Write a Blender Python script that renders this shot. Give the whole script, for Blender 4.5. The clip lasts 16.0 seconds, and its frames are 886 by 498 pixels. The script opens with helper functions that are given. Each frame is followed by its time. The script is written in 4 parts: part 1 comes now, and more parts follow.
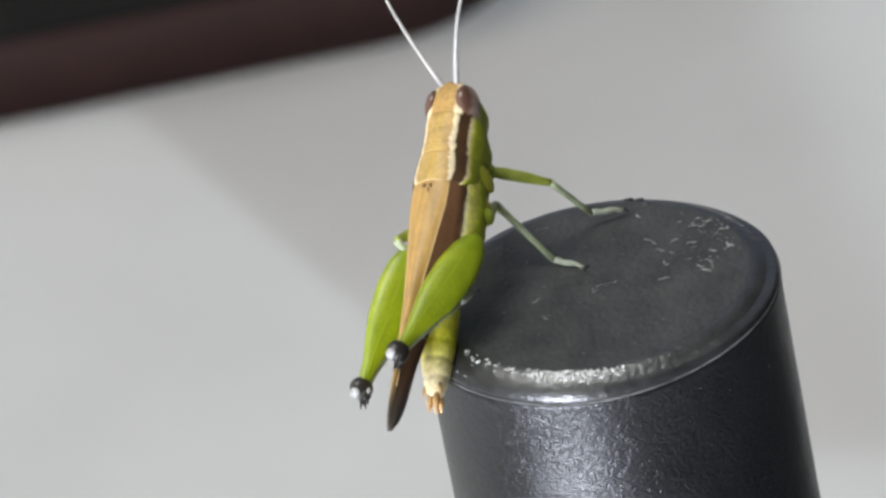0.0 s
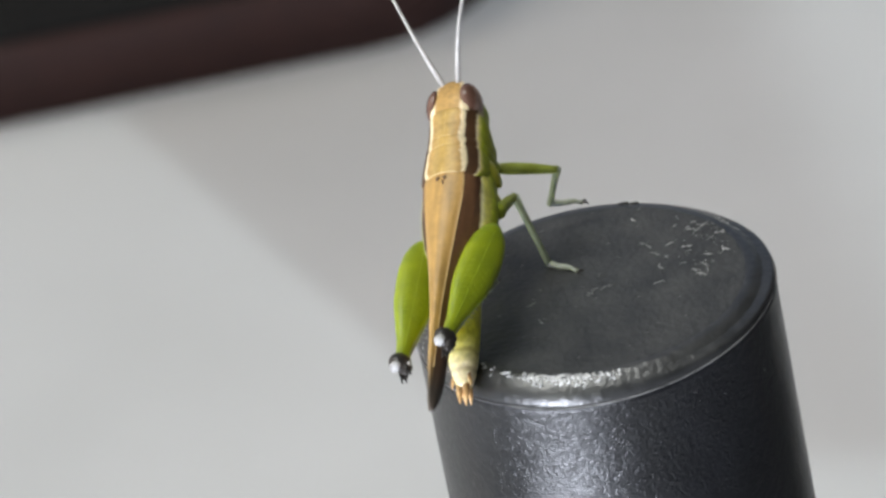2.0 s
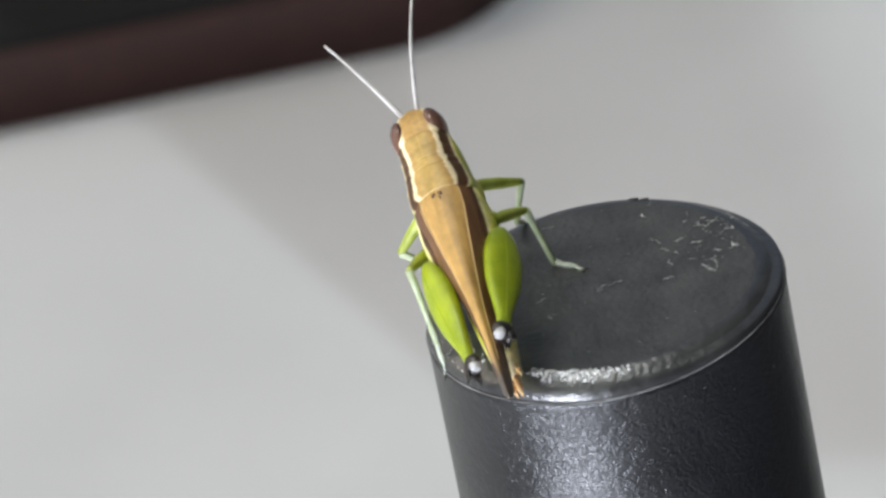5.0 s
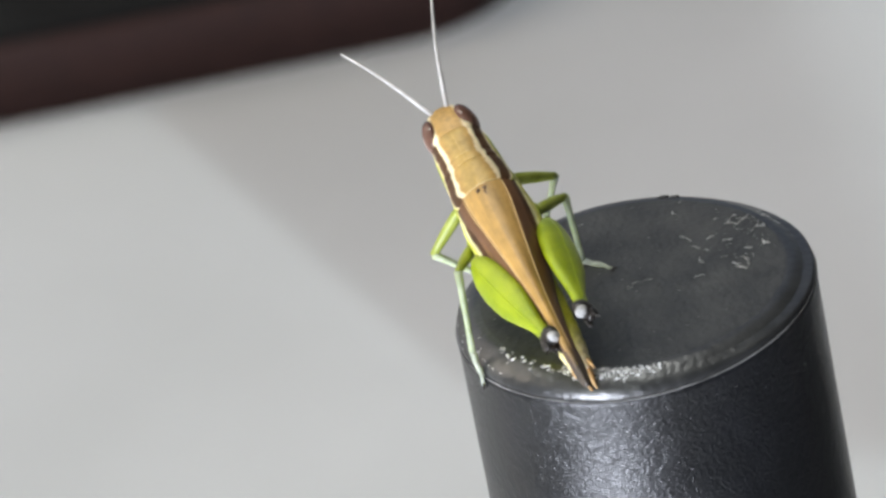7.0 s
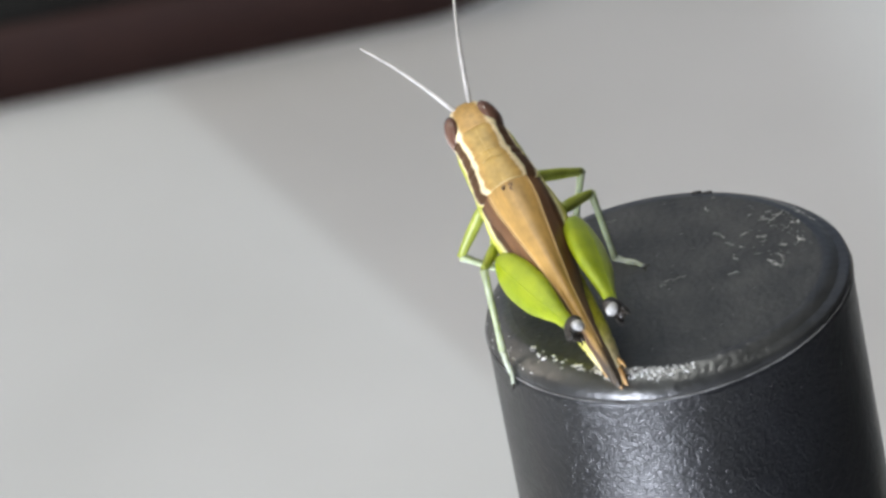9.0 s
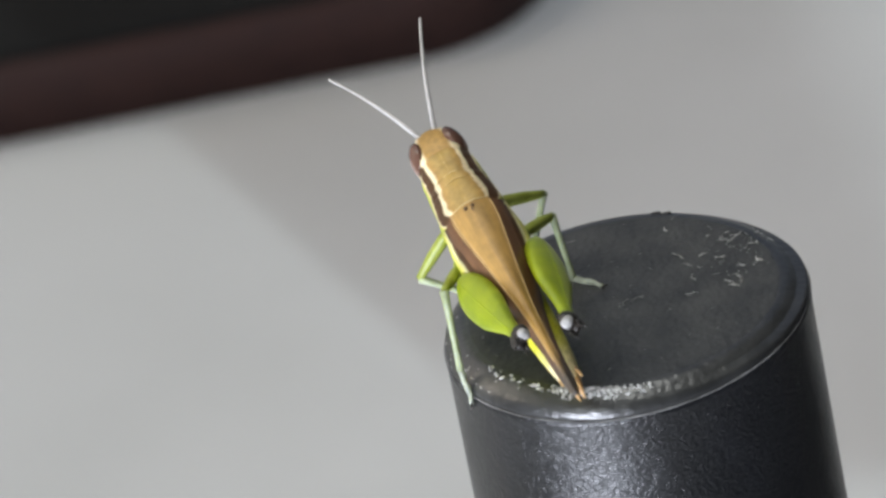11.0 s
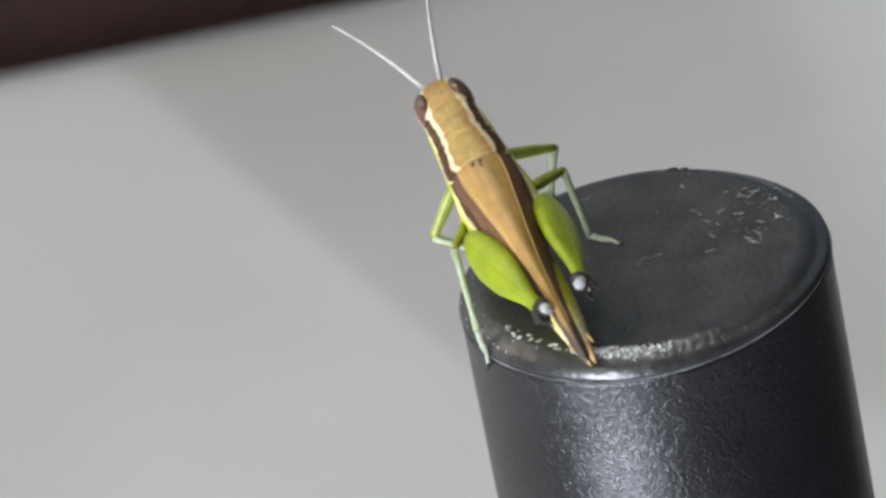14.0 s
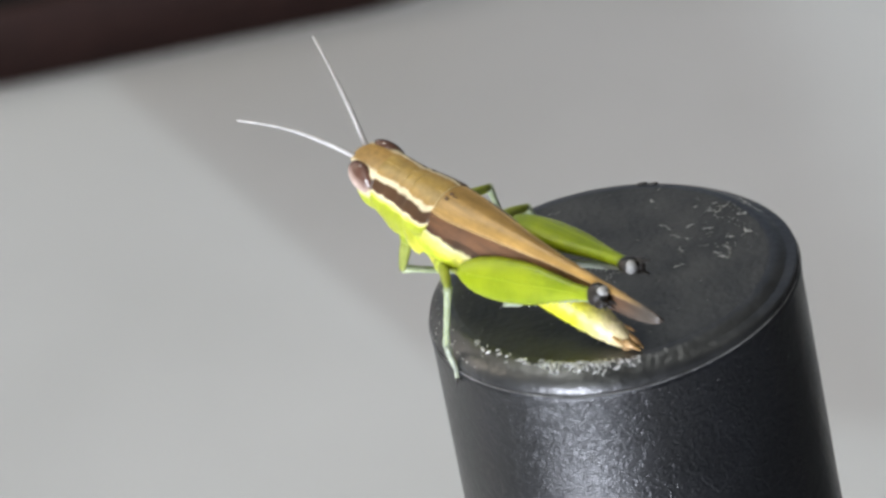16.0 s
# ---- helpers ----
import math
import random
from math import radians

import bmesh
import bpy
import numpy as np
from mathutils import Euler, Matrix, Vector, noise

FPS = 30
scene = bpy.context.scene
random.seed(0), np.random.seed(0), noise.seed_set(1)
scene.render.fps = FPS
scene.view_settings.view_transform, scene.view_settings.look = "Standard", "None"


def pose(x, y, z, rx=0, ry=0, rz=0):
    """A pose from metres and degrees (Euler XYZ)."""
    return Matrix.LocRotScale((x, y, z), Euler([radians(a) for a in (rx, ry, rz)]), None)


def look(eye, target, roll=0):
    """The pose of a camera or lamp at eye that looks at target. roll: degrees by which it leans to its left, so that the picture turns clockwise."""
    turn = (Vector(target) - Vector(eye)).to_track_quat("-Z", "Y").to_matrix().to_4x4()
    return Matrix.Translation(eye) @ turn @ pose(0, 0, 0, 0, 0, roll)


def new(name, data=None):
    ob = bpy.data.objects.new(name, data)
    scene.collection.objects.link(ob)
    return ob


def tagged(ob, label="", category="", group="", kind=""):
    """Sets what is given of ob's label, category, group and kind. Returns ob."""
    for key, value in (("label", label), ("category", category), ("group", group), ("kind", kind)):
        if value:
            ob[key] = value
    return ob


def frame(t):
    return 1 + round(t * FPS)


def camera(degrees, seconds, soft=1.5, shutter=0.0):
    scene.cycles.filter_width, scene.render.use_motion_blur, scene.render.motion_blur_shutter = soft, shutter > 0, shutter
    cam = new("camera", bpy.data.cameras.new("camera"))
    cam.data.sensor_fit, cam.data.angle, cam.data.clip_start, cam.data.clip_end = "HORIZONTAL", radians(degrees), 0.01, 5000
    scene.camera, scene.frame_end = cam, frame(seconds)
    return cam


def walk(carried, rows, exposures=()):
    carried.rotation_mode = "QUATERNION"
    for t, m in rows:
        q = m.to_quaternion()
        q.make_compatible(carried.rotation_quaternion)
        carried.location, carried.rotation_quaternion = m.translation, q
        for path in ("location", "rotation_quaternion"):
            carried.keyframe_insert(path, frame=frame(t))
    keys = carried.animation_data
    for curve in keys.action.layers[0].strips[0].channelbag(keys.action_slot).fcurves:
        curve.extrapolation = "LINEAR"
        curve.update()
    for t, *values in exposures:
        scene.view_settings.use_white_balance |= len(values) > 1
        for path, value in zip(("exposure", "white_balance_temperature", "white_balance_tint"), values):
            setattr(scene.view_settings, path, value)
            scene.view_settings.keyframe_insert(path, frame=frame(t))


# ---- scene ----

MM = 0.001
TOP = 0.75          # height of the post's top face over the floor, metres


def at(x, y, z):
    """A place given in millimetres from the centre of the post's top face."""
    return Vector((x * MM, y * MM, z * MM + TOP))


# ---------------------------------------------------------------- camera
cam = camera(6.5, 16.0, soft=2.9)
cam.data.dof.use_dof = True
cam.data.dof.focus_distance = 0.642
cam.data.dof.aperture_fstop = 130.0

# seconds, tilt down, turn to the right, roll, eye in millimetres from the post's top
CAMERA_ROWS = [
    (0, 29.659, -0.025, -11.470, -11.59, -554.29, 321.93),
    (0.5, 29.574, 0.018, -11.447, -9.50, -554.50, 322.31),
    (1, 29.636, 0.083, -11.477, -11.34, -553.69, 322.71),
    (1.5, 29.662, 0.051, -11.504, -10.66, -553.09, 322.60),
    (2, 29.652, 0.128, -11.474, -12.63, -553.91, 321.91),
    (2.5, 29.613, 0.165, -11.509, -13.87, -554.16, 322.20),
    (3, 29.576, 0.155, -11.482, -13.88, -554.38, 323.24),
    (3.5, 29.548, 0.152, -11.442, -13.32, -555.32, 321.44),
    (3.7, 29.539, 0.223, -11.478, -13.15, -555.51, 321.56),
    (5.8, 29.584, -0.237, -11.480, -10.78, -554.88, 320.66),
    (6, 29.566, -0.158, -11.481, -10.83, -554.78, 320.41),
    (6.5, 29.622, -0.065, -11.477, -13.40, -554.02, 320.14),
    (7, 29.653, -0.101, -11.480, -13.72, -552.53, 321.24),
    (7.5, 29.563, -0.185, -11.475, -14.22, -549.04, 319.48),
    (8, 29.638, -0.228, -11.480, -13.87, -544.75, 318.80),
    (8.5, 29.833, -0.002, -11.488, -17.10, -540.67, 317.84),
    (8.7, 29.832, -0.125, -11.470, -16.49, -541.06, 317.66),
    (11, 29.480, -0.310, -11.463, -10.53, -544.72, 315.92),
    (11.5, 29.386, -0.360, -11.458, -11.61, -544.14, 315.06),
    (12, 29.437, -0.455, -11.470, -12.94, -542.17, 316.37),
    (12.5, 29.618, -0.265, -11.470, -12.29, -541.04, 316.21),
    (13, 29.773, -0.181, -11.473, -13.66, -539.36, 315.15),
    (13.5, 29.938, 0.044, -11.472, -16.70, -537.13, 314.36),
    (14, 30.055, 0.140, -11.474, -16.65, -534.88, 314.00),
    (14.5, 30.048, 0.203, -11.477, -15.67, -535.39, 313.44),
    (15, 29.987, 0.128, -11.476, -15.30, -535.59, 313.35),
    (15.5, 29.896, 0.102, -11.472, -15.70, -535.97, 312.90),
    (16, 29.975, 0.174, -11.468, -14.35, -535.33, 314.03),
]


def camera_pose(down, turn, roll, x, y, z):
    d, a = radians(down), radians(turn)
    eye = at(x, y, z)
    return look(eye, eye + Vector((math.sin(a) * math.cos(d), math.cos(a) * math.cos(d), -math.sin(d))), roll)


walk(cam, [(r[0], camera_pose(*r[1:])) for r in CAMERA_ROWS], [(0.0, 0.38, 6800, 4), (8.7, 0.37, 6800, 4), (11.0, 0.14, 6800, 4), (13.0, 0.14, 6800, 4), (16.0, 0.16, 6800, 4)])

# ---------------------------------------------------------------- light
SUN_AZIMUTH, SUN_HEIGHT = 285.0, 45.0      # degrees clockwise from +y, and over the horizon
world = bpy.data.worlds.new("sky")
scene.world = world
world.use_nodes = True
wn = world.node_tree.nodes
sky = wn.new("ShaderNodeTexSky")
sky.sky_type, sky.sun_disc = "NISHITA", False
sky.sun_elevation, sky.sun_rotation = radians(SUN_HEIGHT), radians(SUN_AZIMUTH)
sky.air_density, sky.dust_density, sky.ozone_density = 0.5, 4.0, 0.3
world.node_tree.links.new(sky.outputs["Color"], wn["Background"].inputs["Color"])
wn["Background"].inputs["Strength"].default_value = 0.096
sun = new("sun", bpy.data.lights.new("sun", "SUN"))
sun.data.energy, sun.data.angle, sun.data.color = 0.80, radians(0.8), (0.79, 0.89, 1.0)
SUN_WAY = Vector((math.sin(radians(SUN_AZIMUTH)) * math.cos(radians(SUN_HEIGHT)),
                  math.cos(radians(SUN_AZIMUTH)) * math.cos(radians(SUN_HEIGHT)), math.sin(radians(SUN_HEIGHT))))
sun.matrix_world = look(Vector((0, 0, 1)) + SUN_WAY * 3, (0, 0, 1))

# lamps added in a made-up opening behind the camera, for the post's highlights
LAMP_GAP = Matrix.Translation((-0.65, -0.89, 1.27)) @ pose(0, 0, 0, 0, 0, -36)
for name, watts, low, high, tint in (("added_upper_lamp", 4.5, 0.88, 2.5, (0.94, 0.97, 1.0)), ("added_lower_lamp", 24.0, 0.04, 0.87, (0.77, 0.81, 1.0))):
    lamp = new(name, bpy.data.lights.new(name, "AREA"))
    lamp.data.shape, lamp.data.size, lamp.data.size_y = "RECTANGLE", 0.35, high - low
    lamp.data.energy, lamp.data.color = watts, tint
    lamp.matrix_world = LAMP_GAP @ Matrix.Translation((0, 0, (low + high) / 2 - 1.27)) @ pose(0, 0, 0, 90, 0, 0)
# lamp added over the post, through a made-up ceiling gap, for the cap's glint
CEILING_GAP = (-0.98, 0.04, -0.12, 0.60)      # x0, x1, y0, y1
lamp = new("added_top_lamp", bpy.data.lights.new("added_top_lamp", "AREA"))
lamp.data.shape, lamp.data.size, lamp.data.size_y = "RECTANGLE", 1.0, 0.7
lamp.data.energy, lamp.data.color = 18.5, (0.97, 0.98, 1.0)
lamp.matrix_world = Matrix.Translation((-0.47, 0.24, 2.75))


# ---------------------------------------------------------------- materials
def nodes_of(name):
    m = bpy.data.materials.new(name)
    m.use_nodes = True
    return m, m.node_tree.nodes, m.node_tree.links, m.node_tree.nodes["Principled BSDF"]


def add_bump(nodes, links, bsdf, coords, scale, strength, distance, detail=4.0, warp=0.0):
    tex = nodes.new("ShaderNodeTexNoise")
    tex.inputs["Scale"].default_value, tex.inputs["Detail"].default_value = scale, detail
    tex.inputs["Distortion"].default_value = warp
    links.new(coords, tex.inputs["Vector"])
    bump = nodes.new("ShaderNodeBump")
    bump.inputs["Strength"].default_value, bump.inputs["Distance"].default_value = strength, distance
    links.new(tex.outputs["Fac"], bump.inputs["Height"])
    links.new(bump.outputs["Normal"], bsdf.inputs["Normal"])
    return tex


def surface(name, low, high, scale, rough=(0.4, 0.5), bump=(800.0, 0.2, 0.0001), sss=0.0, spec=0.5, detail=5.0, warp=0.0):
    """A material whose colour wanders between two tones at one scale, with fine relief at another."""
    m, nodes, links, bsdf = nodes_of(name)
    tc = nodes.new("ShaderNodeTexCoord")
    tex = nodes.new("ShaderNodeTexNoise")
    tex.inputs["Scale"].default_value, tex.inputs["Detail"].default_value = scale, detail
    links.new(tc.outputs["Object"], tex.inputs["Vector"])
    ramp = nodes.new("ShaderNodeValToRGB")
    ramp.color_ramp.elements[0].position, ramp.color_ramp.elements[1].position = 0.3, 0.7
    ramp.color_ramp.elements[0].color, ramp.color_ramp.elements[1].color = (*low, 1), (*high, 1)
    links.new(tex.outputs["Fac"], ramp.inputs["Fac"])
    links.new(ramp.outputs["Color"], bsdf.inputs["Base Color"])
    rr = nodes.new("ShaderNodeMapRange")
    rr.inputs["To Min"].default_value, rr.inputs["To Max"].default_value = rough
    links.new(tex.outputs["Fac"], rr.inputs["Value"])
    links.new(rr.outputs["Result"], bsdf.inputs["Roughness"])
    bsdf.inputs["Specular IOR Level"].default_value = spec
    if sss:
        bsdf.inputs["Subsurface Weight"].default_value = sss
        bsdf.inputs["Subsurface Radius"].default_value = (1.0, 1.0, 0.4)
        bsdf.inputs["Subsurface Scale"].default_value = 0.0006
    add_bump(nodes, links, bsdf, tc.outputs["Object"], *bump, warp=warp)
    return m


def banded(name, stops, wander=0.03, rough=0.45, grain=0.25, sss=0.0, along=None, blotch=0.18, streak=0.0):
    """Colours in bands round the body: the first UV coordinate runs from the back's midline (0) to the belly (1)."""
    m, nodes, links, bsdf = nodes_of(name)
    tc = nodes.new("ShaderNodeTexCoord")
    sep = nodes.new("ShaderNodeSeparateXYZ")
    links.new(tc.outputs["UV"], sep.inputs["Vector"])
    tex = nodes.new("ShaderNodeTexNoise")
    tex.inputs["Scale"].default_value, tex.inputs["Detail"].default_value = 1300.0, 3.0
    links.new(tc.outputs["Object"], tex.inputs["Vector"])
    wob = nodes.new("ShaderNodeMapRange")
    wob.inputs["To Min"].default_value, wob.inputs["To Max"].default_value = -wander, wander
    links.new(tex.outputs["Fac"], wob.inputs["Value"])
    add = nodes.new("ShaderNodeMath")
    links.new(sep.outputs["X"], add.inputs[0])
    links.new(wob.outputs["Result"], add.inputs[1])
    ramp = nodes.new("ShaderNodeValToRGB")
    els = ramp.color_ramp.elements
    while len(els) < len(stops):
        els.new(0.5)
    for el, (pos, col) in zip(els, stops):
        el.position, el.color = pos, (*col, 1)
    links.new(add.outputs[0], ramp.inputs["Fac"])
    colour = ramp.outputs["Color"]
    if along:
        fade = nodes.new("ShaderNodeMapRange")
        fade.inputs["From Min"].default_value, fade.inputs["From Max"].default_value = along[0], along[1]
        jit = nodes.new("ShaderNodeMath")
        links.new(sep.outputs["Y"], jit.inputs[0])
        links.new(wob.outputs["Result"], jit.inputs[1])
        links.new(jit.outputs[0], fade.inputs["Value"])
        mixa = nodes.new("ShaderNodeMix")
        mixa.data_type = "RGBA"
        links.new(fade.outputs["Result"], mixa.inputs["Factor"])
        links.new(colour, mixa.inputs["A"])
        mixa.inputs["B"].default_value = (*along[2], 1)
        colour = mixa.outputs["Result"]
    blot = nodes.new("ShaderNodeTexNoise")
    blot.inputs["Scale"].default_value, blot.inputs["Detail"].default_value = 520.0, 2.0
    links.new(tc.outputs["Object"], blot.inputs["Vector"])
    br = nodes.new("ShaderNodeMapRange")
    br.inputs["From Min"].default_value, br.inputs["From Max"].default_value = 0.3, 0.7
    br.inputs["To Min"].default_value, br.inputs["To Max"].default_value = 1.0 - blotch, 1.0 + blotch * 0.5
    links.new(blot.outputs["Fac"], br.inputs["Value"])
    if streak:
        stretch = nodes.new("ShaderNodeMapping")
        stretch.inputs["Scale"].default_value = (0.06, 1.0, 0.5)
        links.new(tc.outputs["Object"], stretch.inputs["Vector"])
        fibre = nodes.new("ShaderNodeTexNoise")
        fibre.inputs["Scale"].default_value, fibre.inputs["Detail"].default_value = 2600.0, 4.0
        links.new(stretch.outputs["Vector"], fibre.inputs["Vector"])
        fr = nodes.new("ShaderNodeMapRange")
        fr.inputs["From Min"].default_value, fr.inputs["From Max"].default_value = 0.3, 0.7
        fr.inputs["To Min"].default_value, fr.inputs["To Max"].default_value = 1.0 - streak, 1.0 + streak * 0.4
        links.new(fibre.outputs["Fac"], fr.inputs["Value"])
        fmul = nodes.new("ShaderNodeMix")
        fmul.data_type, fmul.blend_type = "RGBA", "MULTIPLY"
        fmul.inputs["Factor"].default_value = 1.0
        links.new(colour, fmul.inputs["A"])
        links.new(fr.outputs["Result"], fmul.inputs["B"])
        colour = fmul.outputs["Result"]
    bmul = nodes.new("ShaderNodeMix")
    bmul.data_type, bmul.blend_type = "RGBA", "MULTIPLY"
    bmul.inputs["Factor"].default_value = 1.0
    links.new(colour, bmul.inputs["A"])
    links.new(br.outputs["Result"], bmul.inputs["B"])
    colour = bmul.outputs["Result"]
    spots = nodes.new("ShaderNodeTexNoise")
    spots.inputs["Scale"].default_value, spots.inputs["Detail"].default_value = 2600.0, 6.0
    links.new(tc.outputs["Object"], spots.inputs["Vector"])
    sr = nodes.new("ShaderNodeMapRange")
    sr.inputs["From Min"].default_value, sr.inputs["From Max"].default_value = 0.3, 0.7
    sr.inputs["To Min"].default_value, sr.inputs["To Max"].default_value = 1.0 - grain, 1.0 + grain * 0.4
    links.new(spots.outputs["Fac"], sr.inputs["Value"])
    mul = nodes.new("ShaderNodeMix")
    mul.data_type, mul.blend_type = "RGBA", "MULTIPLY"
    mul.inputs["Factor"].default_value = 1.0
    links.new(colour, mul.inputs["A"])
    links.new(sr.outputs["Result"], mul.inputs["B"])
    links.new(mul.outputs["Result"], bsdf.inputs["Base Color"])
    bsdf.inputs["Roughness"].default_value = rough
    if sss:
        bsdf.inputs["Subsurface Weight"].default_value = sss
        bsdf.inputs["Subsurface Radius"].default_value = (1.0, 1.0, 0.4)
        bsdf.inputs["Subsurface Scale"].default_value = 0.0006
    add_bump(nodes, links, bsdf, tc.outputs["Object"], 3000.0, 0.25, 0.0001)
    return m


def two_tone(name, low, high, z0, z1, rough):
    """A glossy skin whose colour passes from one tone to another between two heights of its own space, mottled."""
    m, nodes, links, bsdf = nodes_of(name)
    tc = nodes.new("ShaderNodeTexCoord")
    sep = nodes.new("ShaderNodeSeparateXYZ")
    links.new(tc.outputs["Object"], sep.inputs["Vector"])
    tex = nodes.new("ShaderNodeTexNoise")
    tex.inputs["Scale"].default_value, tex.inputs["Detail"].default_value = 900.0, 4.0
    links.new(tc.outputs["Object"], tex.inputs["Vector"])
    shift = nodes.new("ShaderNodeMath")
    shift.operation = "MULTIPLY_ADD"
    links.new(tex.outputs["Fac"], shift.inputs[0])
    shift.inputs[1].default_value = 0.0009
    links.new(sep.outputs["Z"], shift.inputs[2])
    fac = nodes.new("ShaderNodeMapRange")
    fac.inputs["From Min"].default_value, fac.inputs["From Max"].default_value = z0 + 0.00045, z1 + 0.00045
    links.new(shift.outputs[0], fac.inputs["Value"])
    mix = nodes.new("ShaderNodeMix")
    mix.data_type = "RGBA"
    links.new(fac.outputs["Result"], mix.inputs["Factor"])
    mix.inputs["A"].default_value, mix.inputs["B"].default_value = (*low, 1), (*high, 1)
    links.new(mix.outputs["Result"], bsdf.inputs["Base Color"])
    bsdf.inputs["Roughness"].default_value = rough
    add_bump(nodes, links, bsdf, tc.outputs["Object"], 9000.0, 0.1, 0.00003)
    return m


TAN, TAN_DEEP = (0.50, 0.315, 0.066), (0.485, 0.285, 0.078)
CREAM, BROWN = (0.92, 0.77, 0.49), (0.080, 0.035, 0.011)
GREEN, LIME, YELLOW = (0.42, 0.48, 0.02), (0.58, 0.66, 0.03), (0.82, 0.76, 0.16)

m_floor = surface("floor_paint", (0.50, 0.505, 0.50), (0.56, 0.565, 0.565), 6.0, (0.45, 0.6), (300.0, 0.08, 0.0004), detail=7.0)
m_wood = surface("dark_red_brown_wood", (0.026, 0.0110, 0.0092), (0.037, 0.0160, 0.0132), 60.0, (0.6, 0.8), (400.0, 0.2, 0.0004), spec=0.25)
m_black = surface("black_covering", (0.007, 0.0069, 0.0066), (0.013, 0.0127, 0.0122), 9.0, (0.8, 0.95), (500.0, 0.3, 0.0004), spec=0.15)
m_cap = surface("black_cap_plastic", (0.026, 0.0265, 0.0265), (0.062, 0.062, 0.061), 260.0, (0.38, 0.52), (1500.0, 0.8, 0.00016), spec=0.5)
m_cap_edge = surface("polished_cap_edge", (0.015, 0.0155, 0.0158), (0.036, 0.0365, 0.037), 300.0, (0.24, 0.38), (1300.0, 0.8, 0.00013), spec=1.0)
m_tube = surface("black_textured_coating", (0.003, 0.0034, 0.0045), (0.006, 0.0066, 0.0085), 220.0, (0.26, 0.36), (1500.0, 0.60, 0.00018), spec=0.65, detail=2.0, warp=1.6)
m_seam_glint = surface("grey_seam_glint", (0.03, 0.03, 0.031), (0.30, 0.30, 0.31), 420.0, (0.35, 0.5))
m_dust = surface("pale_dust", (0.20, 0.20, 0.197), (0.50, 0.50, 0.49), 500.0, (0.7, 0.9))
# scuff strokes, pale enough to stand in for the edge's glint too
m_scuff_glint = surface("pale_scuff_glint", (0.25, 0.25, 0.25), (0.85, 0.85, 0.84), 1300.0, (0.22, 0.35), spec=0.8)
m_canvas = surface("beige_canvas", (0.42, 0.38, 0.30), (0.52, 0.47, 0.38), 30.0, (0.8, 0.9), (900.0, 0.3, 0.0003))
m_table = surface("plain_wood", (0.25, 0.17, 0.10), (0.32, 0.22, 0.13), 20.0)

m_prono = banded("pronotum_bands", [(0.0, TAN), (0.10, (0.50, 0.33, 0.10)), (0.19, TAN_DEEP), (0.21, CREAM), (0.25, CREAM), (0.275, BROWN), (0.42, BROWN), (0.45, CREAM), (0.49, YELLOW), (0.53, GREEN), (0.70, (0.34, 0.37, 0.03)), (1.0, LIME)], wander=0.05, grain=0.18, blotch=0.24)
m_head = banded("head_bands", [(0.0, TAN_DEEP), (0.16, TAN_DEEP), (0.20, CREAM), (0.28, CREAM), (0.31, BROWN), (0.44, BROWN), (0.47, (0.7, 0.55, 0.35)), (0.54, (0.7, 0.6, 0.35)), (0.60, GREEN), (1.0, LIME)])
# the strong blotch puts shade between the thorax plates into the colour
m_thorax = banded("thorax_bands", [(0.0, BROWN), (0.40, BROWN), (0.43, (0.86, 0.80, 0.42)), (0.48, YELLOW), (0.52, YELLOW), (0.60, LIME), (0.75, GREEN), (1.0, LIME)], sss=0.15, grain=0.25, blotch=0.38)
m_wing = banded("wing_bands", [(0.0, TAN_DEEP), (0.40, TAN_DEEP), (0.46, (0.60, 0.38, 0.15)), (0.50, (0.15, 0.068, 0.028)), (0.72, (0.17, 0.08, 0.034)), (0.88, (0.085, 0.034, 0.014)), (1.0, BROWN)],
                wander=0.02, rough=0.42, grain=0.1, streak=0.28, along=(0.76, 0.93, (0.085, 0.066, 0.05)))
m_abdomen = banded("abdomen_bands", [(0.0, (0.74, 0.68, 0.06)), (0.5, (0.74, 0.72, 0.05)), (1.0, (0.66, 0.70, 0.04))], rough=0.35, grain=0.25, sss=0.25, along=(0.70, 0.90, (0.86, 0.73, 0.42)))
m_valve = surface("orange_brown_valve", (0.48, 0.27, 0.10), (0.70, 0.46, 0.22), 1200.0, (0.35, 0.5), (3000.0, 0.2, 0.0001), sss=0.1)
m_eye = two_tone("brown_eye", (0.60, 0.45, 0.38), (0.12, 0.060, 0.042), -0.0006, 0.0005, rough=0.16)
m_femur = surface("leaf_green_leg", (0.205, 0.275, 0.006), (0.32, 0.385, 0.010), 500.0, (0.28, 0.4), (2500.0, 0.25, 0.0001), sss=0.35)
m_shank = surface("pale_green_leg", (0.28, 0.33, 0.18), (0.44, 0.49, 0.33), 900.0, (0.35, 0.5), (3000.0, 0.25, 0.0001), sss=0.3)
m_tarsus = surface("whitish_green_foot", (0.25, 0.28, 0.21), (0.44, 0.47, 0.38), 1200.0, (0.4, 0.55), (3000.0, 0.25, 0.0001), sss=0.2)
m_hindshank = surface("grey_green_shank", (0.22, 0.25, 0.20), (0.40, 0.43, 0.36), 900.0, (0.35, 0.5), (3000.0, 0.25, 0.0001))
m_dark = surface("black_horn", (0.010, 0.008, 0.007), (0.028, 0.022, 0.018), 1200.0, (0.3, 0.45), (3000.0, 0.2, 0.0001))
m_white = surface("chalk_white_spot", (0.24, 0.235, 0.23), (0.54, 0.53, 0.51), 2200.0, (0.45, 0.6), (3000.0, 0.2, 0.0001))
